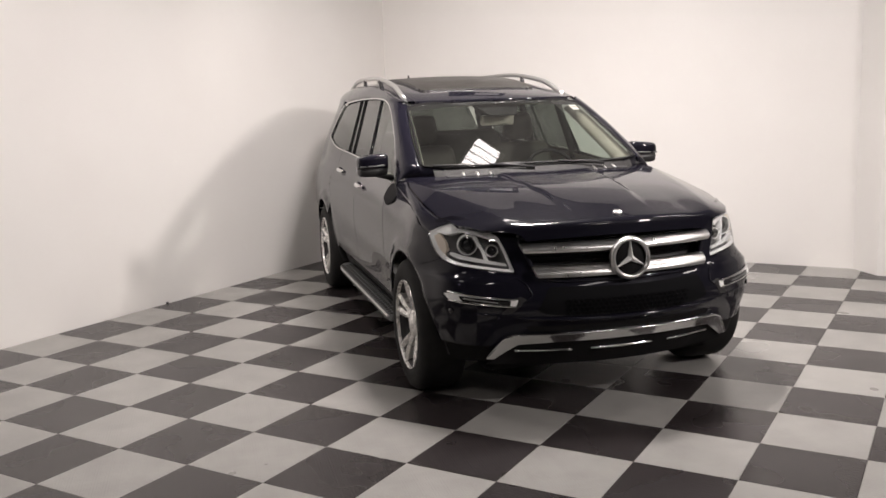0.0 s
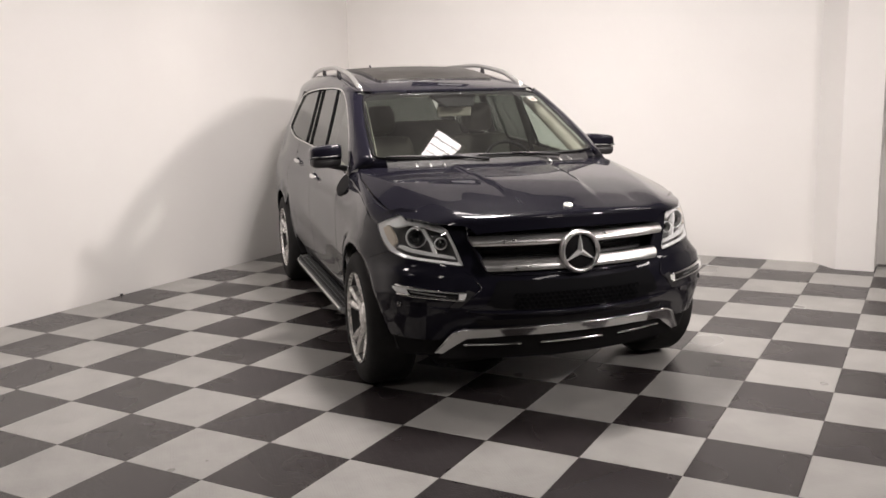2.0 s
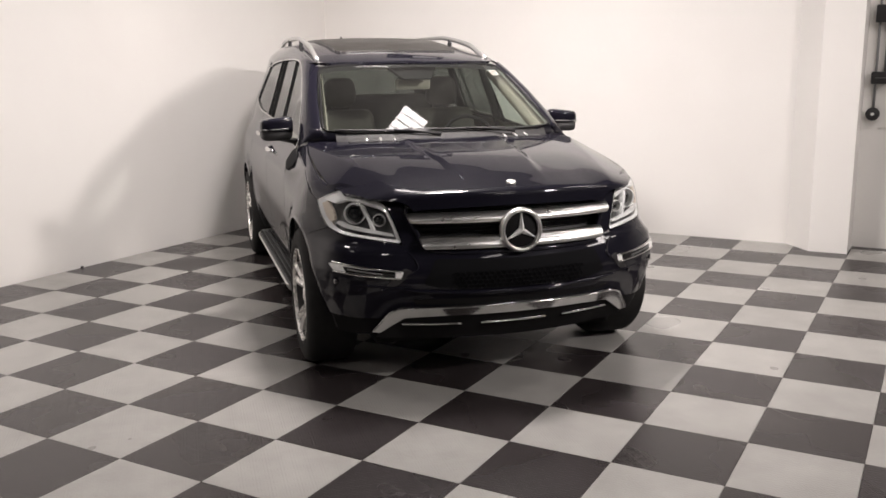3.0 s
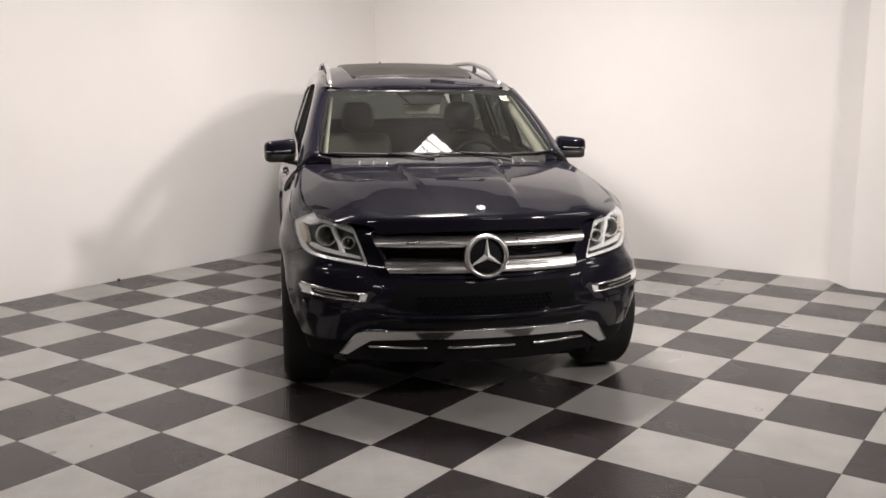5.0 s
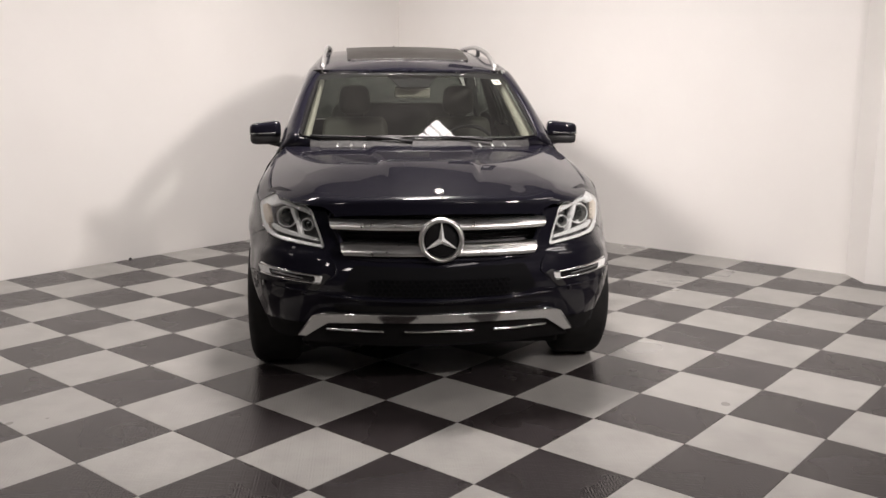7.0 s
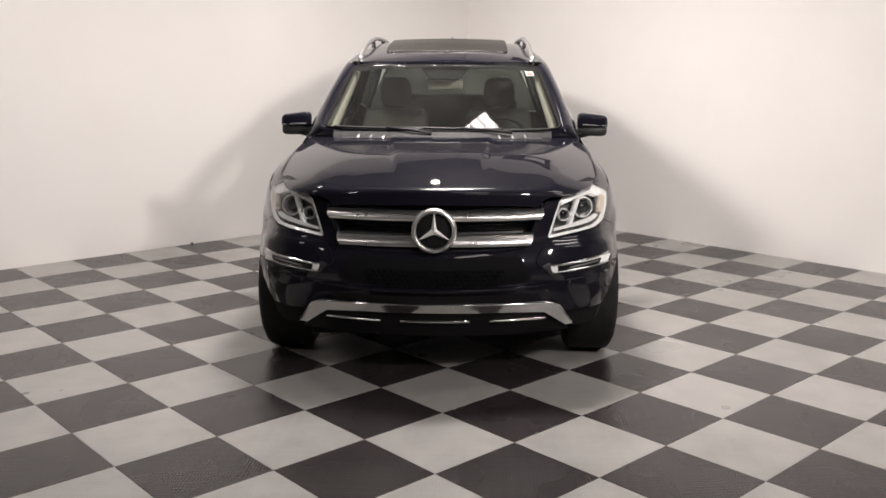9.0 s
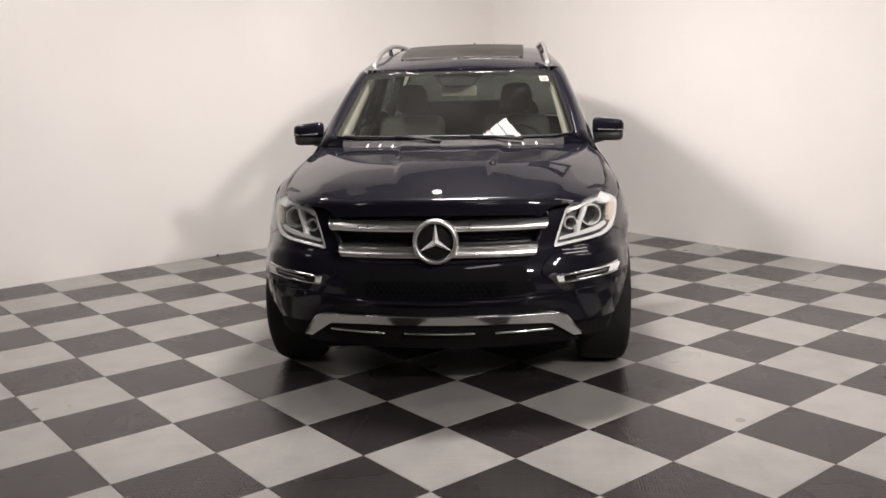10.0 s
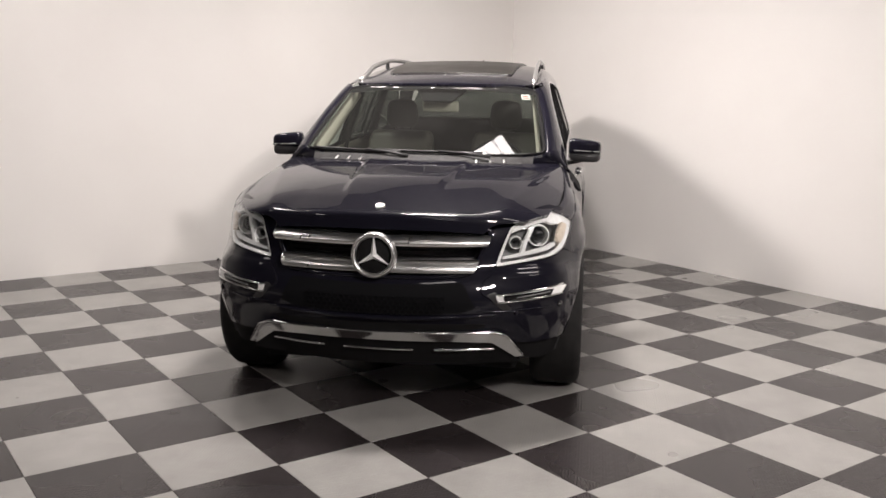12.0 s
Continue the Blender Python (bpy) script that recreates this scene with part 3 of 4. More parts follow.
for side in (-1, 1):
    low = [(s_at(0.60, 0.29), 0.288), (s_at(0.80, 0.28), 0.276), (s_of_y(0.44), 0.282), (s_of_y(0.43), 0.395), (s_at(0.80, 0.39), 0.392), (s_at(0.62, 0.39), 0.392)]
    panel("lower_skirt", [(side * s, z) for s, z in low], lambda s, z: skirt(s, z, -0.018), MATT_BLACK, car, 0.04, 0.012, "matt black skirt under the bumper corner", centre=(0, 1.5, 0.6))

# grille: dark mesh well, two bright blades, ring with three spokes
grille = panel("grille", [(s_at(x, z), z) for x, z in GRILLE], lambda s, z: skirt(s, z, -0.07), BLACK, car, 0.05, 0.0, "black grille with two bright metal blades")
bm = tube([front(p.x, p.y, 0.004) for p in spread(GRILLE, 90)], 0.012, 8, True)
part("surround", bm, PAINT, grille)


def blade(low, high, x_low, x_high):
    """A broad bright slat over the whole width, curved in section, its ends cut on the slant."""
    n, m = 40, 8
    bm = bmesh.new()
    grid = []
    for i in range(n + 1):
        u = -1 + 2 * i / n
        row = []
        for k in range(m + 1):
            t = k / m
            x = u * (x_low + (x_high - x_low) * t)
            z = low + (high - low) * t
            row.append(bm.verts.new(front(x, z, 0.028 + 0.020 * math.sin(math.pi * (0.12 + 0.88 * t)) + 0.012 * (1 - t))))
        grid.append(row)
    for i in range(n):
        for k in range(m):
            bm.faces.new((grid[i][k], grid[i + 1][k], grid[i + 1][k + 1], grid[i][k + 1]))
    bmesh.ops.recalc_face_normals(bm, faces=bm.faces)
    if sum(f.normal.y for f in bm.faces) > 0:
        bmesh.ops.reverse_faces(bm, faces=bm.faces)
    made = bmesh.ops.extrude_face_region(bm, geom=bm.faces[:])
    for v in made["geom"]:
        if isinstance(v, bmesh.types.BMVert):
            v.co.y += 0.03
    bmesh.ops.recalc_face_normals(bm, faces=bm.faces)
    sharp = [e for e in bm.edges if len(e.link_faces) == 2 and e.calc_face_angle(0.0) > 0.6]
    bmesh.ops.split_edges(bm, edges=sharp)
    return bm


for low, high, a, b in ((0.738, 0.790, 0.447, 0.470), (0.858, 0.902, 0.500, 0.520)):
    bl = part("blade", blade(low, high, a, b), SATIN, grille, "polished silver grille blade")
for k in range(9):
    z = 0.725 + 0.025 * k
    w = 0.43 + 0.085 * (z - 0.72) / 0.19
    part("grille_slat", tube([front(x, z, -0.055) for x in np.linspace(-w, w, 25)], 0.004, 6), GLOSS_BLACK, grille)
emblem = turned([(0.084, -0.010), (0.088, -0.021), (0.095, -0.026), (0.103, -0.021), (0.109, -0.008), (0.109, 0.01), (0.084, 0.01)], 56, closed=True)
bmesh.ops.rotate(emblem, verts=emblem.verts, matrix=Matrix.Rotation(radians(90), 3, "Z"))
EM = pose(0, 0.018, 0.816, -4)
ring = part("emblem_ring", emblem, SATIN, car, "round chrome ring on the grille", at=EM)
bm = turned([(0.0005, -0.004), (0.092, -0.004), (0.092, 0.012), (0.0005, 0.012)], 40)
bmesh.ops.rotate(bm, verts=bm.verts, matrix=Matrix.Rotation(radians(90), 3, "Z"))
part("emblem_back", bm, MATT_BLACK, ring)
bm = bmesh.new()
for k in range(3):
    a = radians(90 + 120 * k)
    c, s = math.cos(a), math.sin(a)
    end, mid, left, right = Vector((0.093 * c, -0.014, 0.093 * s)), Vector((0, -0.03, 0)), Vector((0.016 * math.cos(a + 1.05), -0.012, 0.016 * math.sin(a + 1.05))), Vector((0.016 * math.cos(a - 1.05), -0.012, 0.016 * math.sin(a - 1.05)))
    v = [bm.verts.new(p) for p in (mid, left, end, right)]
    bm.faces.new((v[0], v[1], v[2]))
    bm.faces.new((v[0], v[2], v[3]))
    w = [bm.verts.new(p + Vector((0, 0.012, 0))) for p in (left, end, right)]
    bm.faces.new((v[1], w[0], w[1], v[2]))
    bm.faces.new((v[2], w[1], w[2], v[3]))
bmesh.ops.recalc_face_normals(bm, faces=bm.faces)
part("emblem_spokes", bm, BRIGHT, ring, "three slim chrome spokes", smooth=False)
bm = turned([(0.0005, -0.005), (0.017, -0.005), (0.018, -0.008), (0.023, -0.006), (0.024, 0.006), (0.0005, 0.006)], 28)
bmesh.ops.rotate(bm, verts=bm.verts, matrix=Matrix.Rotation(radians(90), 3, "Z"))
part("hood_badge", bm, SATIN, car, "small round chrome badge", at=pose(0, 0.152, 1.030, -66))

# lower front: mesh intake, side lamps, bright guard
intake = nose("lower_grille", rounded(mirrored([(0.0, 0.540), (0.40, 0.548), (0.475, 0.572), (0.46, 0.60), (0.415, 0.69), (0.0, 0.68)]), 0.02), COMB, 0.004, 0.05, 0.012, "black honeycomb lower air intake")
bm = bmesh.new()
for row in range(4):
    for col in range(-13, 14):
        x, z = 0.028 * (col + 0.5 * (row % 2)), 0.552 + 0.0215 * row
        if abs(x) > 0.33:
            continue
        ringp = [front(x + 0.0135 * math.cos(radians(60 * k + 30)), z + 0.0125 * math.sin(radians(60 * k + 30)), 0.008) for k in range(6)]
        tube(ringp, 0.0025, 4, True, bm=bm)
part("honeycomb", bm, COMB, intake, "black honeycomb bars")
nose("bumper_slot", rounded(mirrored([(0.0, 0.452), (0.50, 0.458), (0.52, 0.485), (0.0, 0.492)]), 0.01), MATT_BLACK, 0.003, 0.05, 0.01, "dark slot above the guard")
part("bumper_lip", tube([front(x, 0.520 + 0.05 * abs(x) ** 2, 0.004) for x in np.linspace(-0.57, 0.57, 40)], lambda t: 0.014 * math.sin(math.pi * min(1, max(0, t))) ** 0.4 + 0.001, 10, flat=0.8), PAINT, car)
guard = nose("bumper_guard", mirrored([(0.0, 0.396), (0.36, 0.394), (0.54, 0.380), (0.60, 0.337), (0.650, 0.300), (0.688, 0.305), (0.61, 0.418), (0.565, 0.436), (0.30, 0.443), (0.0, 0.445)]), CHROME, 0.022, 0.02, 0.016, "polished chrome lower bumper guard")
part("rim", tube([front(x, z, 0.0225) for x, z in ((-0.682, 0.316), (-0.612, 0.417), (-0.566, 0.435), (-0.43, 0.440), (-0.30, 0.4425), (-0.15, 0.444), (0.0, 0.4445), (0.15, 0.444), (0.30, 0.4425), (0.43, 0.440), (0.566, 0.435), (0.612, 0.417), (0.682, 0.316))], 0.005, 8), CHROME, guard, "polished upper rim")
nose("air_dam", mirrored([(0.0, 0.250), (0.5, 0.25), (0.68, 0.27), (0.60, 0.335), (0.54, 0.380), (0.0, 0.396)]), MATT_BLACK, 0.008, 0.05, 0.02, "matt black lower bumper")
for a, b in ((-0.55, -0.27), (-0.17, 0.17), (0.27, 0.55)):
    part("chrome_strip", tube([front(x, 0.343, 0.014) for x in np.linspace(a, b, 14)], 0.0075, 8), CHROME, car, "thin chrome strip under the guard")
for side in (-1, 1):
    pts = [(side * x, z) for x, z in ((0.575, 0.600), (0.60, 0.593), (0.865, 0.620), (0.888, 0.655), (0.86, 0.658), (0.565, 0.632))]
    fog = nose("side_lamp", rounded(pts, 0.008), LAMP_TRIM, 0.006, 0.03, 0.012, "slim bumper side lamp in a broad chrome frame")
    slot = [(side * x, z) for x, z in ((0.603, 0.603), (0.818, 0.622), (0.828, 0.648), (0.600, 0.629))]
    nose("lamp_slot", rounded(slot, 0.006), GLOSS_BLACK, 0.010, 0.03, 0.006, "dark slot with the lamp strip", fog)
    part("lamp_strip", tube([front(side * (0.66 + 0.15 * k / 10), 0.618 + 0.018 * k / 10, 0.010) for k in range(11)], 0.004, 6), LAMP_GREY, fog, "clear daytime lamp strip")
    for z0, z1 in ((0.633, 0.664), (0.597, 0.622)):
        part("rim", tube([front(side * (x), z0 + (z1 - z0) * t ** 1.4, 0.007) for x, t in ((0.575 + 0.295 * k / 12, k / 12) for k in range(13))], 0.005, 8), CHROME, fog, "chrome rim")
    # crease below the side lamp and the dark bar at its inner end
    part("bumper_crease", tube([front(side * (0.50 + 0.33 * t), 0.540 + 0.022 * t + 0.018 * (1 - t) ** 6, -0.001) for t in np.linspace(0, 1, 19)], lambda t: 0.001 + 0.006 * math.sin(math.pi * min(1, max(0, t))), 8, flat=0.8), PAINT, car)
    channel = smooth_curve([(0.0, 0.560), (0.25, 0.512), (0.5, 0.498), (0.75, 0.545), (1.0, 0.592)])
    part("bumper_crease", tube([front(side * channel(t), 0.735 - 0.165 * t, 0.0) for t in np.linspace(0, 1, 21)], lambda t: 0.001 + 0.006 * math.sin(math.pi * min(1, max(0, t))), 8, flat=0.8), PAINT, car)
    corner = [(0.522, 0.632), (0.560, 0.650), (0.645, 0.556), (0.597, 0.556)]
    nose("bumper_pocket", rounded([(side * x, z) for x, z in corner], 0.012), BLACK, 0.004, 0.03, 0.012, "dark bar at the side lamp's inner end")
    part("parking_sensor", tube([front(side * 0.862, 0.566, 0.0), front(side * 0.862, 0.566, 0.006)], 0.014, 16), SENSOR, car, "round dark parking sensor")
    part("parking_sensor", tube([front(side * 0.66, 0.540, 0.0), front(side * 0.66, 0.540, 0.005)], 0.012, 16), PAINT, car)

    # painted edge between the bonnet and the headlight
    nose("lamp_edge", [(side * x, z) for x, z in ((0.53, 0.90), (0.60, 0.915), (0.64, 0.945), (0.69, 0.968), (0.735, 0.990), (0.80, 1.0), (0.86, 0.972), (0.87, 1.0), (0.80, 1.025), (0.70, 1.010), (0.60, 0.985), (0.53, 0.955))], PAINT, -0.012, 0.03, 0.0)
    # headlight
    outline = rounded([(side * x, z) for x, z in LAMP], 0.015)
    so = [(s_at(x, z), z) for x, z in outline]
    lens = panel("headlight", so, lambda s, z: skirt(s, z, 0.002), LAMP_GLASS, car, 0.04, 0.0, "clear headlight with projector and chrome bezel")
    lens.visible_shadow = False
    panel("bowl", so, lambda s, z: skirt(s, z, -0.085), LAMP_GREY, lens, 0.05, 0.0, "grey headlight bowl")
    mid = Vector((0.74 * side, 0.87))
    wall_a = [front(p.x, p.y, 0.0) for p in spread(outline, 70)]
    wall_b = [front(p.x, p.y, -0.086) for p in spread(outline, 70)]
    bm = bmesh.new()
    va, vb = [bm.verts.new(p) for p in wall_a], [bm.verts.new(p) for p in wall_b]
    for i in range(70):
        bm.faces.new((va[i], va[(i + 1) % 70], vb[(i + 1) % 70], vb[i]))
    part("bowl_wall", bm, REFLECTOR, lens)
    # broad pale frame just behind the glass, deepest along the top
    def framing(name, k0, k1, d0, d1, mat, label):
        ring_a = [front(p.x, p.y, d0) for p in spread([tuple(mid + (Vector(q) - mid) * k0) for q in outline], 120)]
        ring_b = [front(p.x, p.y, d1) for p in spread([tuple(mid + (Vector(q) - mid) * k1) for q in outline], 120)]
        bm = bmesh.new()
        va, vb = [bm.verts.new(p) for p in ring_a], [bm.verts.new(p) for p in ring_b]
        for i in range(120):
            bm.faces.new((va[i], va[(i + 1) % 120], vb[(i + 1) % 120], vb[i]))
        return part(name, bm, mat, lens, label)
    framing("bezel", 0.985, 0.87, -0.003, -0.014, LAMP_TRIM, "pale chrome bezel")
    framing("bezel_step", 0.87, 0.845, -0.014, -0.045, REFLECTOR, "bright inner step of the bezel")
    nose("brow", rounded([(side * x, z) for x, z in ((0.622, 0.908), (0.66, 0.924), (0.72, 0.943), (0.78, 0.955), (0.835, 0.932), (0.872, 0.945), (0.803, 0.990), (0.73, 0.981), (0.68, 0.957), (0.630, 0.931))], 0.008), LAMP_TRIM, -0.003, 0.04, 0.02, "pale light-guide brow", lens)
    nose("lower_guide", rounded([(side * x, z) for x, z in ((0.590, 0.786), (0.71, 0.802), (0.815, 0.820), (0.842, 0.836), (0.835, 0.848), (0.71, 0.820), (0.598, 0.800))], 0.006), LAMP_TRIM, -0.012, 0.04, 0.02, "bright lower light guide", lens)
    nose("side_marker", rounded([(side * x, z) for x, z in ((0.856, 0.838), (0.872, 0.868), (0.882, 0.925), (0.858, 0.938), (0.846, 0.90), (0.842, 0.86))], 0.006), AMBER, -0.003, 0.03, 0.02, "pale amber side marker", lens)
    for x, z, r, ball in ((0.785, 0.885, 0.054, 0.037), (0.665, 0.858, 0.032, 0.022)):
        c = front(side * (x), z, -0.062)
        bm = turned([(r * 0.86, -0.03), (r * 0.95, -0.034), (r * 1.02, -0.022), (r * 0.98, 0.02), (r * 0.86, 0.02)], 32)
        bmesh.ops.rotate(bm, verts=bm.verts, matrix=Matrix.Rotation(radians(90), 3, "Z"))
        proj = part("projector", bm, LAMP_TRIM, lens, "chrome projector ring", at=pose(*c, 0, 0, 14 * side))
        bm = turned([(0.0005, -ball * 0.9)] + [(ball * math.sin(radians(a)), -ball * 0.9 * math.cos(radians(a))) for a in range(12, 91, 13)] + [(ball, 0.02)], 28)
        bmesh.ops.rotate(bm, verts=bm.verts, matrix=Matrix.Rotation(radians(90), 3, "Z"))
        part("projector_lens", bm, GLOSS_BLACK, lens, "dark glass projector lens", at=pose(*c, 0, 0, 14 * side))
    nose("divider", rounded([(side * x, z) for x, z in ((0.722, 0.935), (0.740, 0.932), (0.707, 0.86), (0.693, 0.805), (0.675, 0.800), (0.692, 0.86))], 0.006), LAMP_TRIM, -0.018, 0.04, 0.03, "bright divider between the lamps", lens)

# flanks
def y_at(x, z):
    """How far back on the outline the nose is x wide at the height z."""
    return float(np.interp(s_at(x, z), ARC, ARC_Y))


BELT = [(1.50, 1.112), (1.9, 1.150), (2.5, 1.198), (3.2, 1.225), (3.8, 1.245), (4.40, 1.315)]
belt = smooth_curve(BELT)
TOP = smooth_curve([(1.46, 1.135), (1.60, 1.250), (1.765, 1.355), (1.98, 1.472), (2.16, 1.556), (2.30, 1.603), (2.5, 1.632), (2.85, 1.644), (3.2, 1.642), (3.8, 1.622), (4.05, 1.595)])
for side in (-1, 1):
    low_f = [(1.30, 0.40), (1.46, 0.43)]
    crest = [(1.52, 1.108), (1.36, 1.098), (1.2, 1.083), (0.95, 1.052), (0.75, 1.008), (0.64, 0.962)]
    flank("fender", arch(0.85, 0.425, 62, 175, 18) + low_f + [(1.46, 1.0), (1.52, 1.03)] + crest + [(y_at(x, z), z) for x, z in LAMP[8:4:-1]], side)
    # top of the fender, folding over to the bonnet's edge
    a = [skirt(side * s_of_y(y), z, 0.0) for y, z in [(y_at(0.901, 0.938), 0.938)] + crest[::-1]]
    b = [hood(side * x, y, -0.003) for x, y in ((0.795, 0.445), (0.842, 0.60), (0.856, 0.72), (0.858, 0.93), (0.845, 1.18), (0.818, 1.34), (0.79, 1.46))]
    strip("fender_top", a, b, PAINT, car, 6, 0.005, centre=(0, 0.9, 0.3))
    flank("front_door", [(1.466, 0.445), (2.494, 0.445), (2.494, 1.0)] + [(2.494, belt(2.494))] + [(y, belt(y)) for y in np.linspace(2.4, 1.53, 9)] + [(1.526, 1.03), (1.466, 1.0)], side)
    front_door = bpy.data.objects[[o.name for o in car.children][-1]]
    flank("rear_door", [(2.500, 0.445), (3.42, 0.445)] + [(3.50, 0.62), (3.56, 0.80), (3.60, 1.0), (3.60, belt(3.6))] + [(y, belt(y)) for y in np.linspace(3.5, 2.500, 9)], side)
    rear_door = bpy.data.objects[[o.name for o in car.children][-1]]
    tail = [(4.37, 0.42), (4.55, 0.36), (4.80, 0.36), (4.80, 1.0), (4.78, 1.35), (4.62, 1.62), (4.45, 1.655), (4.13, 1.64), (4.42, 1.335)]
    flank("quarter_panel", [(3.606, 1.0), (3.566, 0.81)] + arch(3.925, 0.425, 50, 172, 18) + tail + [(y, belt(y)) for y in np.linspace(4.35, 3.606, 7)], side)
    for y, lift, door in ((2.33, 1.040, front_door), (3.28, 1.085, rear_door)):
        pts = [skirt(side * s_of_y(y - 0.10 + 0.20 * t), lift + 0.012 * t, 0.034 * math.sin(math.pi * t) ** 0.5 + 0.002) for t in np.linspace(0, 1, 13)]
        part("door_handle", tube(pts, lambda t: 0.010 + 0.006 * math.sin(math.pi * t), 10), CHROME, door, "chrome door handle")
    # windows
    panes = [([(y, belt(y) + 0.008) for y in (1.54, 1.8, 2.1, 2.43)] + [(2.565, TOP(2.565))] + [(y, TOP(y)) for y in np.linspace(2.45, 1.54, 14)], DOOR_GLASS),
             ([(y, belt(y) + 0.008) for y in (2.47, 2.8, 3.09)] + [(y, TOP(y)) for y in (3.17, 2.9, 2.605)], TINTED),
             ([(y, belt(y) + 0.008) for y in (3.11, 3.5, 3.8, 4.1, 4.38)] + [(y, z) for y, z in ((4.24, 1.47), (4.05, 1.595))] + [(y, TOP(y)) for y in (3.8, 3.19)], TINTED)]
    for pts, mat in panes:
        flank("side_window", pts, side, mat, -0.010, 0.08, 0.0, "tinted side window glass")
    for pts in ([(2.43, belt(2.43)), (2.47, belt(2.47)), (2.605, TOP(2.605)), (2.565, TOP(2.565))],):
        flank("window_pillar", pts, side, GLOSS_BLACK, -0.008, 0.08, 0.006, "gloss black pillar between the windows")
    for ya, yb in ((2.45, 2.585), (3.10, 3.18), (3.30, 3.345)):
        part("window_seal", tube([skirt(side * s_of_y(ya + (yb - ya) * t), belt(ya) + (TOP(yb) - belt(ya)) * t, -0.005) for t in np.linspace(0, 1, 8)], 0.008, 6, flat=0.6), MATT_BLACK, car, "black rubber window seal")
    ringp = [(y, belt(y)) for y in np.linspace(1.52, 4.35, 40)] + [(4.42, 1.33), (4.40, 1.36), (4.24, 1.49), (4.09, 1.592), (4.03, 1.612)] + [(y, TOP(y) + 0.008) for y in np.linspace(3.95, 1.53, 50)] + [(1.515, 1.15)]
    part("window_trim", tube([skirt(side * s_of_y(y), z, 0.001) for y, z in ringp], 0.0068, 6, True), CHROME, car, "chrome trim round the side windows")
    # pillar beside the windshield and the roof's edge
    rows = np.linspace(0, 1, 16)
    a = [screen(side * float(np.interp(t, (0, 0.5, 0.9, 1), (0.74, 0.70, 0.645, 0.622))), 1.215 + 0.382 * t, 0.003) for t in rows]
    b = [skirt(side * s_of_y(y), z, 0.006) for y, z in ((1.48 + 0.80 * t, max(1.095 + 0.12 * t, TOP(1.48 + 0.80 * t) + 0.010)) for t in rows)]
    a = [hood(side * 0.795, 1.385, 0.0)] + a
    b = [skirt(side * s_of_y(1.40), 1.098, 0.002)] + b
    strip("windshield_pillar", a, b, PAINT, car, 8, 0.02, centre=(0, 2.6, 0.9))
    ys = np.linspace(2.07, 4.80, 30)
    a = [roof(side * (0.622 - 0.05 * step_in(y, 4.4, 4.8) - 0.06 * (1 - step_in(y, 2.06, 2.2))), y, 0.0) for y in ys]
    b = [skirt(side * s_of_y(min(y, 4.62)), min(TOP(y) + 0.014, 1.66) if y < 4.0 else 1.64, 0.004) for y in np.linspace(2.27, 4.80, 30)]
    strip("roof_edge", a, b, PAINT, car, 6, 0.012, centre=(0, 3.2, 0.9))
    # roof rail on its feet
    rail = lambda t: Vector((side * (0.602 - 0.03 * t), 2.22 + 2.28 * t, roof(0.6, 2.22 + 2.28 * t).z + 0.050 * step_in(min(t, 1 - t), -0.02, 0.17) - 0.005 + 0.006 * math.sin(math.pi * t)))
    rr = part("roof_rail", tube([rail(t) for t in np.linspace(0, 1, 40)], lambda t: 0.012 + 0.003 * (1 - math.sin(math.pi * min(1, max(0, t)))), 10, flat=1.35), RAIL, car, "satin silver roof rail")
    for t in (0.36, 0.66):
        p = rail(t)
        part("rail_foot", tube([p + Vector((0, -0.035, -0.09)), p + Vector((0, 0, -0.005)), p + Vector((0, 0.035, -0.09))], 0.013, 8), BLACK, rr, "black rail foot")
    # running board
    bm = box(side * 0.80 - 0.05, 1.28, 0.25, side * 0.80 + 0.05, 3.48, 0.46, 0.012)
    for v in bm.verts:
        v.co.x += side * 0.35 * (v.co.z - 0.32)
    flat_top = [(side * 0.80, 1.26), (side * 0.94, 1.27), (side * 0.972, 1.36), (side * 0.972, 3.10), (side * 0.94, 3.24), (side * 0.80, 3.34)]
    rb = panel("running_board", rounded(flat_top, 0.03), lambda x, y: Vector((x, y, 0.322 - 0.06 * max(0, abs(x) - 0.955))), BOARD, car, 0.2, 0.04, "running board with rubber studs and a bright edge", centre=(0, 2.3, 0.0))
    part("bright_edge", tube([(side * (0.974 - 0.05 * step_in(y, 3.1, 3.27)), y, 0.312) for y in np.linspace(1.34, 3.27, 18)], 0.008, 8), SATIN, rb, "bright aluminium edge")
    part("sill", bm, BLACK, car)
    bm = bmesh.new()
    for i in range(33):
        for k in range(6):
            y = 1.32 + 0.056 * i + 0.028 * (k % 2)
            x, z = ((0.862 + 0.029 * k, 0.324) if k < 4 else (0.862 + 0.018 * (k - 4), 0.362 + 0.040 * (k - 4)))
            bmesh.ops.create_cone(bm, cap_ends=True, segments=6, radius1=0.016, radius2=0.010, depth=0.014, matrix=Matrix.Translation((side * x, y, z)) @ Matrix.Rotation(radians(0 if k < 4 else 65 * side), 4, "Y"))
    tagged(part("tread_stud", bm, STUD, rb), "rows of grey tread studs", kind="stuff")
    # door mirror
    def mirror_half(lower):
        bm = bmesh.new()
        bmesh.ops.create_uvsphere(bm, u_segments=32, v_segments=24, radius=1.0)
        for v in bm.verts:
            q = [math.copysign(abs(c) ** 0.36, c) for c in v.co]
            taper = 1 - 0.07 * (q[0] * side)
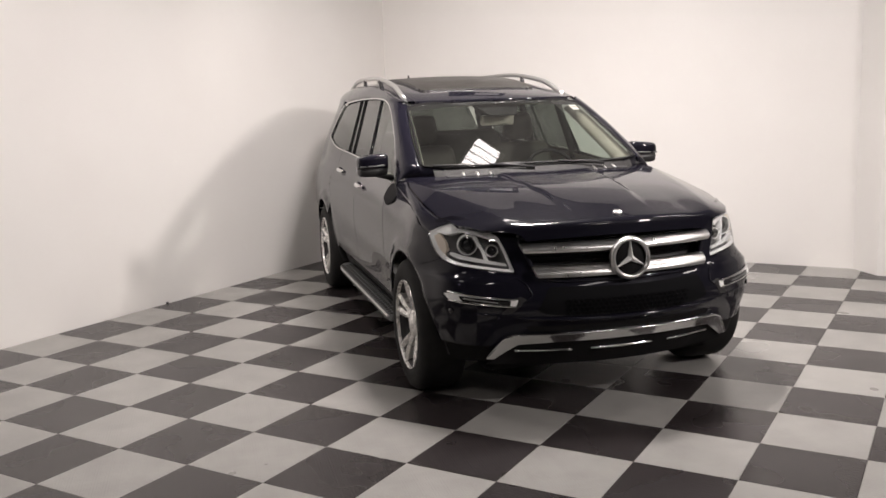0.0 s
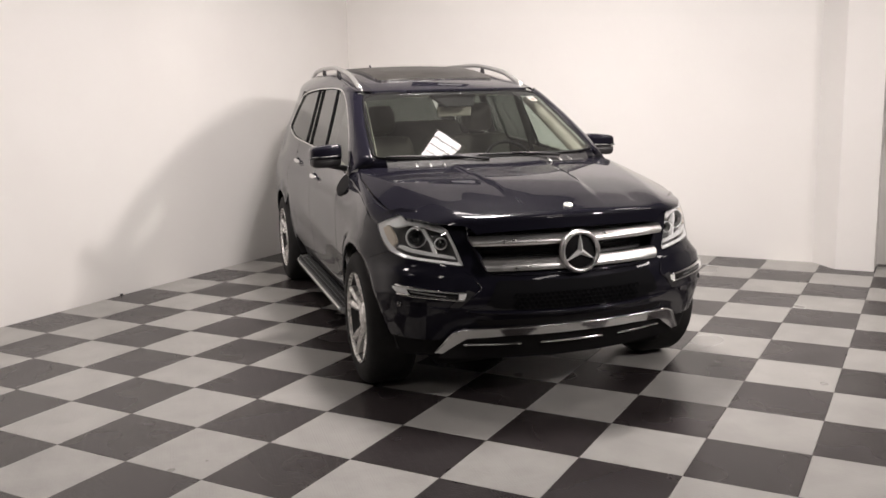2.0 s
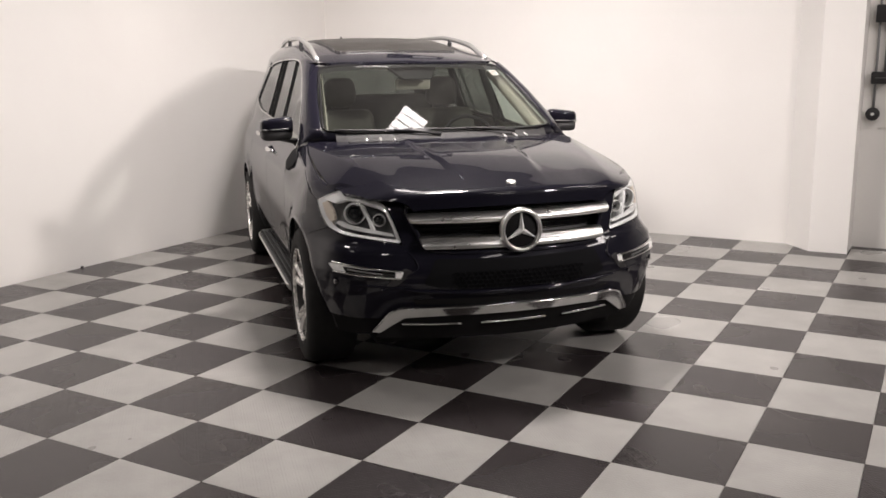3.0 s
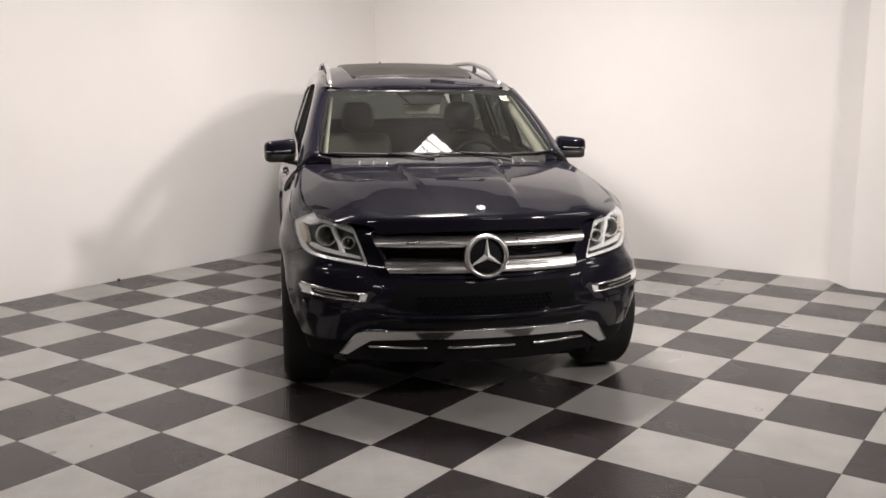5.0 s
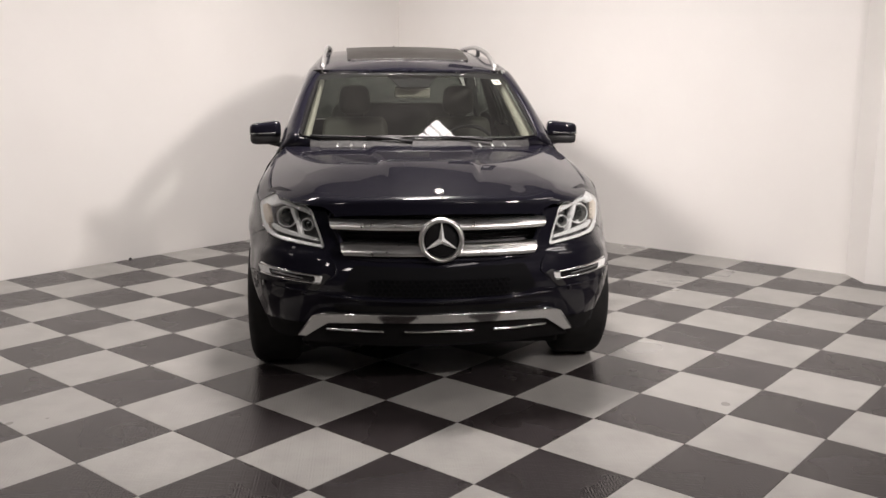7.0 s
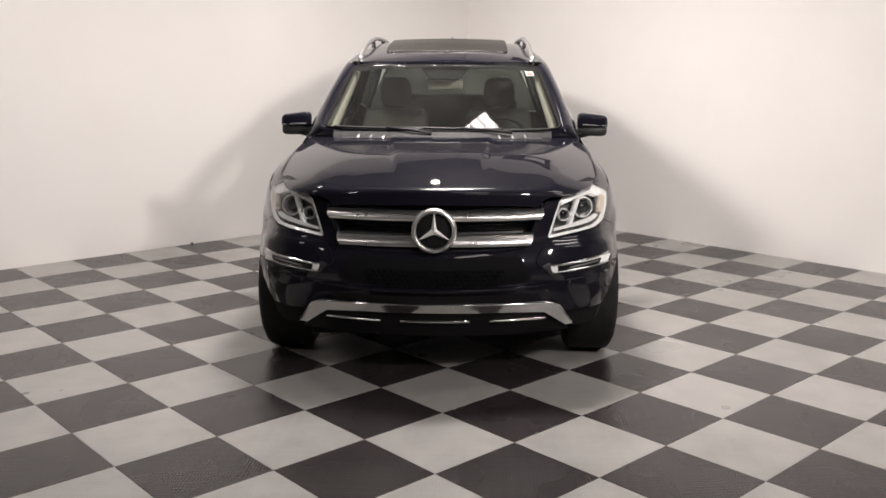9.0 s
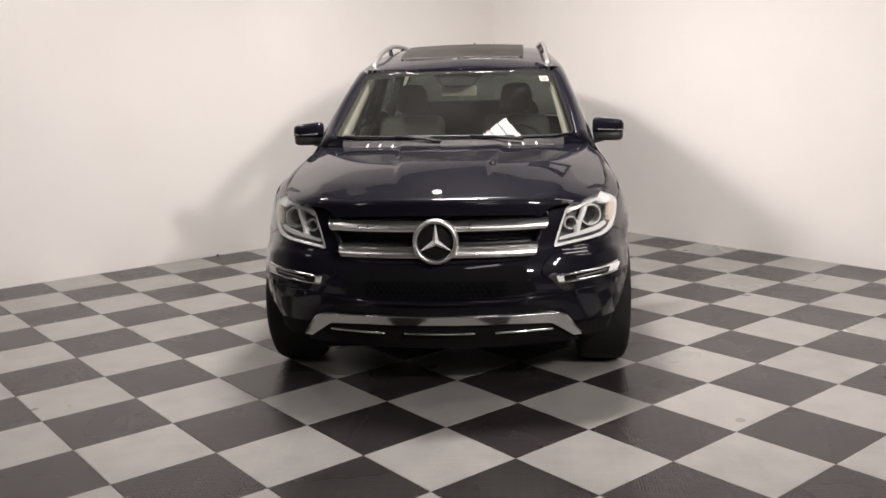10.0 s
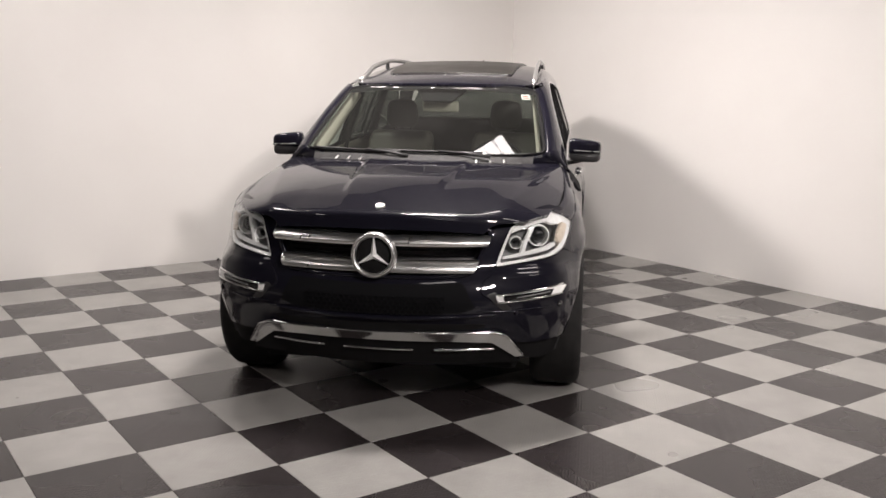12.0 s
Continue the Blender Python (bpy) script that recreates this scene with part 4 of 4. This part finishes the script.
            v.co = Vector((q[0] * 0.098, q[1] * (0.075 - 0.03 * max(0.0, q[0] * side) ** 2 if q[1] < 0 else 0.04), q[2] * 0.072 * taper + 0.006 * q[0] * -side)) * (0.965 if lower else 1.0)
        bmesh.ops.bisect_plane(bm, geom=bm.verts[:] + bm.edges[:] + bm.faces[:], plane_co=(0, 0, -0.012), plane_no=(0.03 * side, 0, 1 if lower else -1), clear_outer=True)
        bmesh.ops.holes_fill(bm, edges=[e for e in bm.edges if e.is_boundary])
        return bm
    mr = part("door_mirror", mirror_half(False), PAINT, car, "navy door mirror with a black lower shell", at=pose(side * 0.962, 1.70, 1.222, 0, 0, side * -8))
    part("mirror_shell", mirror_half(True), BLACK, mr, "black lower mirror shell")
    part("turn_lamp", tube([(side * (-0.06 + 0.155 * t), -0.074 + 0.030 * t ** 2.5, 0.004 - 0.006 * t) for t in np.linspace(0, 1, 10)], 0.005, 8), LAMP_GREY, mr, "slim turn-signal strip")
    bm = box(-0.088, 0.036, -0.055, 0.088, 0.044, 0.055, 0.012)
    part("mirror_glass", bm, REFLECTOR, mr, "silvered mirror glass")
    part("mirror_arm", tube([(side * -0.15, 0.02, -0.085), (side * -0.10, 0.0, -0.075), (side * -0.03, -0.01, -0.06)], lambda t: 0.03 - 0.008 * t, 10, flat=0.7), BLACK, mr, "black mirror arm")
    flank("mirror_base", rounded([(1.26, 1.04), (1.38, 1.00), (1.52, 1.04), (1.55, 1.11), (1.48, 1.125), (1.30, 1.09)], 0.03), side, MATT_BLACK, 0.008, 0.05, 0.01, "black triangle at the mirror's foot")

    # washer-vent inlets at the bonnet's rear
    vent = panel("hood_vent", rounded([(side * x, y) for x, y in ((0.27, 1.105), (0.60, 1.185), (0.60, 1.255), (0.27, 1.145))], 0.01), lambda x, y: hood(x, y, 0.004), COWL, car, 0.05, 0.008, "black air inlet at the back of the bonnet", centre=(0, 0.8, 0.2))
    for k in range(3):
        x = 0.345 + 0.078 * k
        y = 1.115 + 0.026 * k
        part("vent_fin", tube([hood(side * x, y + 0.005, 0.004), hood(side * (x - 0.006), y + 0.05, 0.014)], 0.007, 6, flat=0.6), SATIN, vent, "bright vent fin")

for side in (-1, 1):
    strip("cowl_corner", [hood(side * x, y, -0.004) for x, y in ((0.60, 1.25), (0.71, 1.32), (0.808, 1.385), (0.79, 1.47))], [screen(side * 0.60, 1.214, -0.004), screen(side * 0.71, 1.224, -0.004), screen(side * 0.742, 1.232, 0.0), skirt(side * s_of_y(1.56), 1.125, 0.0)], PAINT, car, 4, 0.004, "painted corner beside the cowl", centre=(0, 1.2, 0.2))

# cowl, wipers, sticker, fin
strip("cowl", [hood(x, 1.09 + 0.36 * x * x, -0.012) for x in np.linspace(-0.66, 0.66, 40)], [screen(x, 1.226, -0.004) for x in np.linspace(-0.66, 0.66, 40)], COWL, car, 5, 0.004, "black plastic cowl under the windshield", centre=(0, 1.2, 0.2))
for x0, x1 in ((0.42, -0.20), (-0.06, -0.60)):
    arm = part("wiper", tube([screen(x0, 1.196, 0.02), screen(x0 - 0.12, 1.209, 0.026), screen((x0 + x1) / 2, 1.221, 0.024)], lambda t: 0.010 - 0.004 * t, 8), BLACK, car, "black wiper arm and blade")
    part("wiper_blade", tube([screen(x0 - 0.05 + (x1 - x0) * t * 1.02, 1.216 + 0.008 * t, 0.014) for t in np.linspace(0, 1, 14)], 0.008, 6), BLACK, arm)
sticker = part("inspection_sticker", mesh_of(box(-0.028, -0.001, -0.034, 0.028, 0.001, 0.034), "inspection_sticker", PAPER, smooth=False), PAPER, car, "small white paper sticker inside the glass", at=pose(0.565, screen(0.565, 1.545).y + 0.016, 1.545, -62, 0, 12))
for k in range(2):
    part("sticker_bar", box(-0.02, -0.0025, -0.022 + 0.022 * k, 0.02, -0.0012, -0.012 + 0.022 * k), RED_INK, sticker, smooth=False)
bm = tube([roof(0, 4.42 + 0.13 * t, -0.02 + 0.125 * t ** 1.3) for t in np.linspace(0, 1, 8)], lambda t: 0.028 * (1 - 0.75 * t), 10, flat=1.0)
part("antenna_fin", bm, PAINT, car)

# tail
for name, lo, hi, mat, o in (("tailgate", 0.60, 1.16, PAINT, 0.0), ("rear_bumper", 0.33, 0.594, PAINT, 0.012), ("rear_window", 1.166, 1.60, TINTED, -0.004), ("rear_spoiler", 1.605, 1.668, PAINT, 0.0)):
    s0 = s_of_y(4.806)
    cols, rws = 34, 10
    bm = bmesh.new()
    g = []
    for i in range(cols + 1):
        q = -1 + 2 * i / cols
        s = math.copysign(HALF - (HALF - s0) * abs(q), q if q else 1)
        g.append([bm.verts.new(skirt(s, lo + (hi - lo) * k / rws, o)) for k in range(rws + 1)])
    for i in range(cols):
        for k in range(rws):
            bm.faces.new((g[i][k], g[i][k + 1], g[i + 1][k + 1], g[i + 1][k]))
    bmesh.ops.recalc_face_normals(bm, faces=bm.faces)
    if sum(f.normal.y for f in bm.faces) < 0:
        bmesh.ops.reverse_faces(bm, faces=bm.faces)
    part(name, bm, mat, car)
panel("tail_roof", mirrored([(0.0, 4.84), (0.56, 4.78), (0.56, 4.80), (0.5, 4.86), (0.0, 4.93)]), lambda x, y: roof(x, y, -0.004), PAINT, car, 0.06, 0.01, centre=(0, 4.5, 0.5))

# underside and wheel wells
part("underbody", box(-0.66, 0.34, 0.20, 0.66, 4.75, 0.30, 0.04), MATT_BLACK, car, "black underside")
part("engine_bay", box(-0.55, 0.24, 0.28, 0.55, 1.10, 0.90, 0.03), BLACK, car)
for side in (-1, 1):
    for cy in (0.85, 3.925):
        bm = bmesh.new()
        pts = arch(cy, 0.43, -10, 190, 20)
        va = [bm.verts.new((side * min(0.93, skirt(s_of_y(y), max(z, 0.3)).x - 0.015), y, z)) for y, z in pts]
        vb = [bm.verts.new((side * 0.56, y, z)) for y, z in pts]
        for i in range(20):
            bm.faces.new((va[i], va[i + 1], vb[i + 1], vb[i]))
        bm.faces.new(vb)
        part("wheel_well", bm, BLACK, car)

# cabin
part("cabin_floor", box(-0.78, 1.35, 0.40, 0.78, 4.75, 0.45), SEAT_DARK, car, smooth=False)
dash = panel("dashboard", mirrored([(0.0, 1.20), (0.66, 1.33), (0.70, 1.45), (0.68, 1.78), (0.0, 1.80)]), lambda x, y: Vector((x, y, 1.165 - 0.9 * max(0, y - 1.62) ** 2 + (0.035 * math.exp(-((x - 0.37) / 0.2) ** 2) * step_in(y, 1.5, 1.7)))), DASH, car, 0.06, 0.25, "dark vinyl dashboard", centre=(0, 1.6, 0.2))
part("dash_lower", box(-0.68, 1.55, 0.62, 0.68, 1.80, 1.10, 0.04), TRIM_BEIGE, car)
for side in (-1, 1):
    flank("door_lining", [(1.50, 0.50), (3.50, 0.50), (3.50, 1.22), (2.5, 1.19), (1.50, 1.13)], side, TRIM_BEIGE, -0.05, 0.15, 0.0, "beige door lining")
    a = [screen(side * float(np.interp(t, (0, 1), (0.705, 0.610))), 1.235 + 0.355 * t, -0.02) for t in np.linspace(0, 1, 10)]
    b = [p + Vector((side * (-0.030 + 0.022 * k / 9), 0.16, -0.05)) for k, p in enumerate(a)]
    strip("pillar_lining", a, b, TRIM_BEIGE, car, 4, -0.015, "beige pillar lining", tuck=0.0)
    part("belt_pillar", tube([skirt(side * s_of_y(2.49), z, -0.045) for z in np.linspace(1.15, 1.66, 8)], 0.03, 8, flat=0.5), SEAT_DARK, car)
    part("rear_pillar", tube([skirt(side * s_of_y(3.36 - 0.08 * (z - 1.2) / 0.4), z, -0.045) for z in np.linspace(1.2, 1.66, 8)], 0.03, 8, flat=0.5), SEAT_DARK, car)
panel("headliner", mirrored([(0.0, 2.02), (0.56, 2.12), (0.60, 4.6), (0.0, 4.7)]), lambda x, y: roof(x, y, -0.045), TRIM_BEIGE, car, 0.12, 0.0, "beige headliner", centre=(0, 3, 0.5))


def seat(x, y, wide, tall, head=True):
    bm = box(-wide / 2, -0.28, 0.0, wide / 2, 0.27, 0.16, 0.06, 4)
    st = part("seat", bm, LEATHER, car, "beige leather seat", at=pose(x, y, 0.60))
    bm = box(-wide / 2, -0.07, 0.0, wide / 2, 0.07, tall, 0.06, 4)
    for v in bm.verts:
        v.co.x *= 1 - 0.75 * max(0, v.co.z / tall - 0.6) ** 1.5
        v.co.y += 0.22 * v.co.z / tall - 0.03 * math.cos(v.co.x / wide * 3)
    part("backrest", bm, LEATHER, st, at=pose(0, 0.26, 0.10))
    for hx in ([0] if head else []):
        bm = bmesh.new()
        bmesh.ops.create_uvsphere(bm, u_segments=24, v_segments=16, radius=1.0)
        for v in bm.verts:
            q = [math.copysign(abs(c) ** 0.55, c) for c in v.co]
            v.co = Vector((q[0] * 0.115 * (1 - 0.08 * q[2]), q[1] * 0.055 - 0.03 * (1 - q[0] ** 2), q[2] * 0.105 + 0.105))
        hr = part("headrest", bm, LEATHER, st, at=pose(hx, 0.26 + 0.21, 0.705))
        for px in (-0.06, 0.06):
            part("headrest_post", tube([(hx + px, 0.47, 0.615), (hx + px, 0.47, 0.725)], 0.007, 8), CHROME, st, "thin chrome post")
    return st


for x in (-0.385, 0.385):
    seat(x, 2.15, 0.54, 0.585)
seat(0.0, 3.15, 1.30, 0.66, False)
seat(0.0, 4.0, 1.15, 0.50, False)
part("console", box(-0.13, 1.75, 0.45, 0.13, 2.60, 0.80, 0.04), DASH, car)
wheel_at = pose(0.385, 1.93, 1.085, 62, 0, 0)
sw = part("steering_wheel", tube([(0.185 * math.cos(a), 0.185 * math.sin(a), 0) for a in np.linspace(0, 2 * math.pi, 40, endpoint=False)], 0.013, 10, True), MATT_BLACK, car, "dark leather steering wheel", at=wheel_at)
part("wheel_hub", box(-0.075, -0.065, -0.05, 0.075, 0.06, 0.0, 0.025, 3), DASH, sw)
for a in (0, 180, 270):
    part("wheel_spoke", tube([(0.05 * math.cos(radians(a)), 0.05 * math.sin(radians(a)), -0.03), (0.18 * math.cos(radians(a)), 0.18 * math.sin(radians(a)), 0)], 0.014, 8, flat=0.6), DASH, sw)
part("steering_column", tube([(0.385, 1.60, 0.98), (0.385, 1.90, 1.06)], 0.04, 10), DASH, car)
bm = box(-0.12, -0.018, -0.035, 0.12, 0.02, 0.035, 0.018, 3)
rv = part("rearview_mirror", bm, TRIM_BEIGE, car, "pale grey rear-view mirror", at=pose(0.0, 1.99, 1.475, 12, 0, 0))
part("mirror_face", box(-0.108, 0.0205, -0.027, 0.108, 0.024, 0.027, 0.006), REFLECTOR, rv)
bm = box(-0.19, 2.05, 1.505, 0.19, 2.14, 1.605, 0.03, 3)
for v in bm.verts:
    v.co.x *= 1 - 0.5 * (1.605 - v.co.z) / 0.10
    v.co.y -= 2.1 * (1.605 - v.co.z)
part("sensor_housing", bm, MATT_BLACK, car, "black sensor housing behind the glass")
for x in (-0.3, 0.3):
    part("sun_visor", box(x - 0.2, 2.03, 1.575, x + 0.2, 2.16, 1.595, 0.008), TRIM_BEIGE, car)

# wheels
wheel = part("wheel", turned([(0.250, -0.122), (0.282, -0.135), (0.330, -0.132), (0.357, -0.118), (0.372, -0.095), (0.374, -0.05), (0.374, 0.05), (0.372, 0.095), (0.357, 0.118), (0.330, 0.132), (0.285, 0.135), (0.250, 0.122)], 64, closed=True), RUBBER, car, "black tyre on a silver twin-spoke alloy wheel", at=pose(-0.842, 0.85, 0.374))
rim = part("rim", turned([(0.251, -0.10), (0.252, -0.124), (0.255, -0.131), (0.252, -0.132), (0.2495, -0.124), (0.248, -0.112), (0.249, -0.10)], 64, closed=True), ALLOY, wheel, "silver alloy rim")
part("barrel", turned([(0.2475, -0.112), (0.236, -0.07), (0.228, -0.02), (0.228, 0.11), (0.246, 0.12), (0.251, -0.10)], 48, closed=True), BARREL, wheel, "inner barrel, coloured near black for the shade behind the spokes")
for k in range(5):
    for off in (-8.5, 8.5):
        bm = bmesh.new()
        a0, a1 = radians(72 * k + 90 + off * 0.9), radians(72 * k + 90 + off * 1.3)
        loop = []
        # section: two flat flanks that meet in a ridge, deep side walls
        for r, a, w, dx in ((0.05, a0, 0.015, -0.080), (0.11, a0 + (a1 - a0) * 0.3, 0.019, -0.094), (0.18, a0 + (a1 - a0) * 0.7, 0.023, -0.112), (0.249, a1, 0.028, -0.123)):
            c, s = math.cos(a), math.sin(a)
            base, across = Vector((dx, r * c, r * s)), Vector((0, -s, c))
            loop.append([bm.verts.new(base + across * (w * u) + Vector((d, 0, 0))) for u, d in ((-1.0, 0.045), (-0.9, 0.010), (-0.15, -0.002), (0.15, -0.002), (0.9, 0.010), (1.0, 0.045))])
        for a, b in zip(loop, loop[1:]):
            for j in range(6):
                bm.faces.new((a[j], a[(j + 1) % 6], b[(j + 1) % 6], b[j]))
        bm.faces.new(loop[0])
        bm.faces.new(loop[-1][::-1])
        bmesh.ops.recalc_face_normals(bm, faces=bm.faces)
        part("spoke", bm, ALLOY, wheel, smooth=False)
part("hub", turned([(0.0005, -0.108), (0.03, -0.108), (0.04, -0.10), (0.075, -0.098), (0.085, -0.08), (0.085, -0.02)], 32), ALLOY, wheel)
part("brake_disc", turned([(0.0005, -0.02), (0.17, -0.02), (0.17, 0.01), (0.0005, 0.01)], 40), DARK_METAL, wheel)
for side, y in ((-1, 3.925), (1, 0.85), (1, 3.925)):
    copy_thing(wheel, pose(side * 0.842, y, 0.374, 0, 0, 0 if side < 0 else 180))

# ---- small things by the walls ----
duct = thing("electrical_conduit", pose(2.36, WY + 0.12, 0), "grey conduit with dark boxes on the white wall", "conduit")
part("pipe", tube([(0, -0.025, 1.15), (0, -0.025, 2.6)], 0.010, 10), STEEL_GREY, duct)
part("pipe", tube([(0.072, -0.03, 1.46), (0.072, -0.03, 2.6)], 0.014, 10), STEEL_GREY, duct)
part("slot", box(0.0, -0.092, 1.445, 0.10, -0.088, 1.453), LAMP_GREY, duct, "pale slot in the box")
for z0, z1 in ((1.40, 1.50), (1.90, 2.04)):
    part("junction_box", box(-0.03, -0.09, z0, 0.10, 0.0, z1, 0.008), BLACK, duct, "dark junction box")
# shallow ledge added to draw the line of a panel joint
tagged(slab("trim_rail", 2.28, WY + 0.112, 1.03, 3.4, WY + 0.122, 1.045, WALL), "thin white ledge standing in for a wall panel joint beyond the pilaster", "trim")
bm = turned([(0.0005, -0.05), (0.035, -0.05), (0.055, -0.03), (0.055, 0.0), (0.0005, 0.0)], 24)
bmesh.ops.rotate(bm, verts=bm.verts, matrix=Matrix.Rotation(radians(90), 3, "Z"))
knob = part("round_switch", bm, BLACK, duct, "round dark switch", at=pose(0.0, -0.02, 1.15))
bm = turned([(0.0005, -0.012), (0.012, -0.01), (0.014, 0.0)], 16)
bmesh.ops.rotate(bm, verts=bm.verts, matrix=Matrix.Rotation(radians(90), 3, "Z"))
part("switch_button", bm, WHITE_PLASTIC, knob, at=pose(0, -0.05, 0))
tagged(part("rubber_wedge", box(WX + 0.004, 1.53, -0.004, WX + 0.02, 1.55, 0.012, 0.004), BLACK), "small dark rubber wedge by the white wall", "wedge")

panel_box = thing("wall_unit", pose(-1.95, WY, 2.75), "dark rectangular unit with a pale panel high on the white wall", "wall unit")
part("case", box(-0.38, -0.08, 0.06, 0.38, 0.0, 0.46, 0.02), GLOSS_BLACK, panel_box)
part("pale_panel", box(0.0, -0.088, 0.10, 0.33, -0.076, 0.28, 0.004), WHITE_PLASTIC, panel_box, "pale front panel")

# ---- floor tiles, last ----
def tile_mesh(mat):
    bm = bmesh.new()
    h, b = T / 2 - 0.0006, 0.0012
    low = [bm.verts.new((x * h, y * h, -0.012)) for x, y in ((-1, -1), (1, -1), (1, 1), (-1, 1))]
    mid = [bm.verts.new((x * h, y * h, -0.0018)) for x, y in ((-1, -1), (1, -1), (1, 1), (-1, 1))]
    top = [bm.verts.new((x * (h - b), y * (h - b), 0.0)) for x, y in ((-1, -1), (1, -1), (1, 1), (-1, 1))]
    bm.faces.new(top)
    for a, c in ((low, mid), (mid, top)):
        for k in range(4):
            bm.faces.new((a[k], a[(k + 1) % 4], c[(k + 1) % 4], c[k]))
    return mesh_of(bm, "floor_tile", mat, smooth=False)


tiles = thing("tiled_floor", pose(0, 0, 0), "black and grey checkered interlocking plastic floor tiles", "floor", kind="structure")
LIGHT_TILE, DARK_TILE = tile_mesh(TILE_LIGHT), tile_mesh(TILE_DARK)
rest = []
for i in range(math.floor(WX / T), math.ceil(FX / T)):
    for j in range(math.floor(FY / T), math.ceil((WY + 0.12) / T)):
        if i < -7 or (j > 10 and i < 4):
            continue
        light = (i + j) % 2 == PARITY
        if -7 <= i < 10 and -5 <= j < 11 and (i + 7) + (10 - j) > -1 and i - j < 12:
            ob = new("floor_tile", LIGHT_TILE if light else DARK_TILE)
            ob.parent = tiles
            ob.matrix_basis = pose((i + 0.5) * T, (j + 0.5) * T, 0, 0, 0, 90 * ((i * 7 + j * 3) % 4))
        else:
            rest.append(((i + 0.5) * T, (j + 0.5) * T, light))
for light, mat in ((True, TILE_LIGHT), (False, TILE_DARK)):
    bm = bmesh.new()
    h = T / 2 - 0.0006
    for x, y, one in rest:
        if one == light:
            top = [bm.verts.new((x + a * h, y + b * h, 0.0)) for a, b in ((-1, -1), (1, -1), (1, 1), (-1, 1))]
            low = [bm.verts.new(v.co + Vector((0, 0, -0.012))) for v in top]
            bm.faces.new(top)
            for k in range(4):
                bm.faces.new((low[k], low[(k + 1) % 4], top[(k + 1) % 4], top[k]))
    tagged(part("floor_tiles_beyond", bm, mat, tiles, smooth=False), kind="stuff")
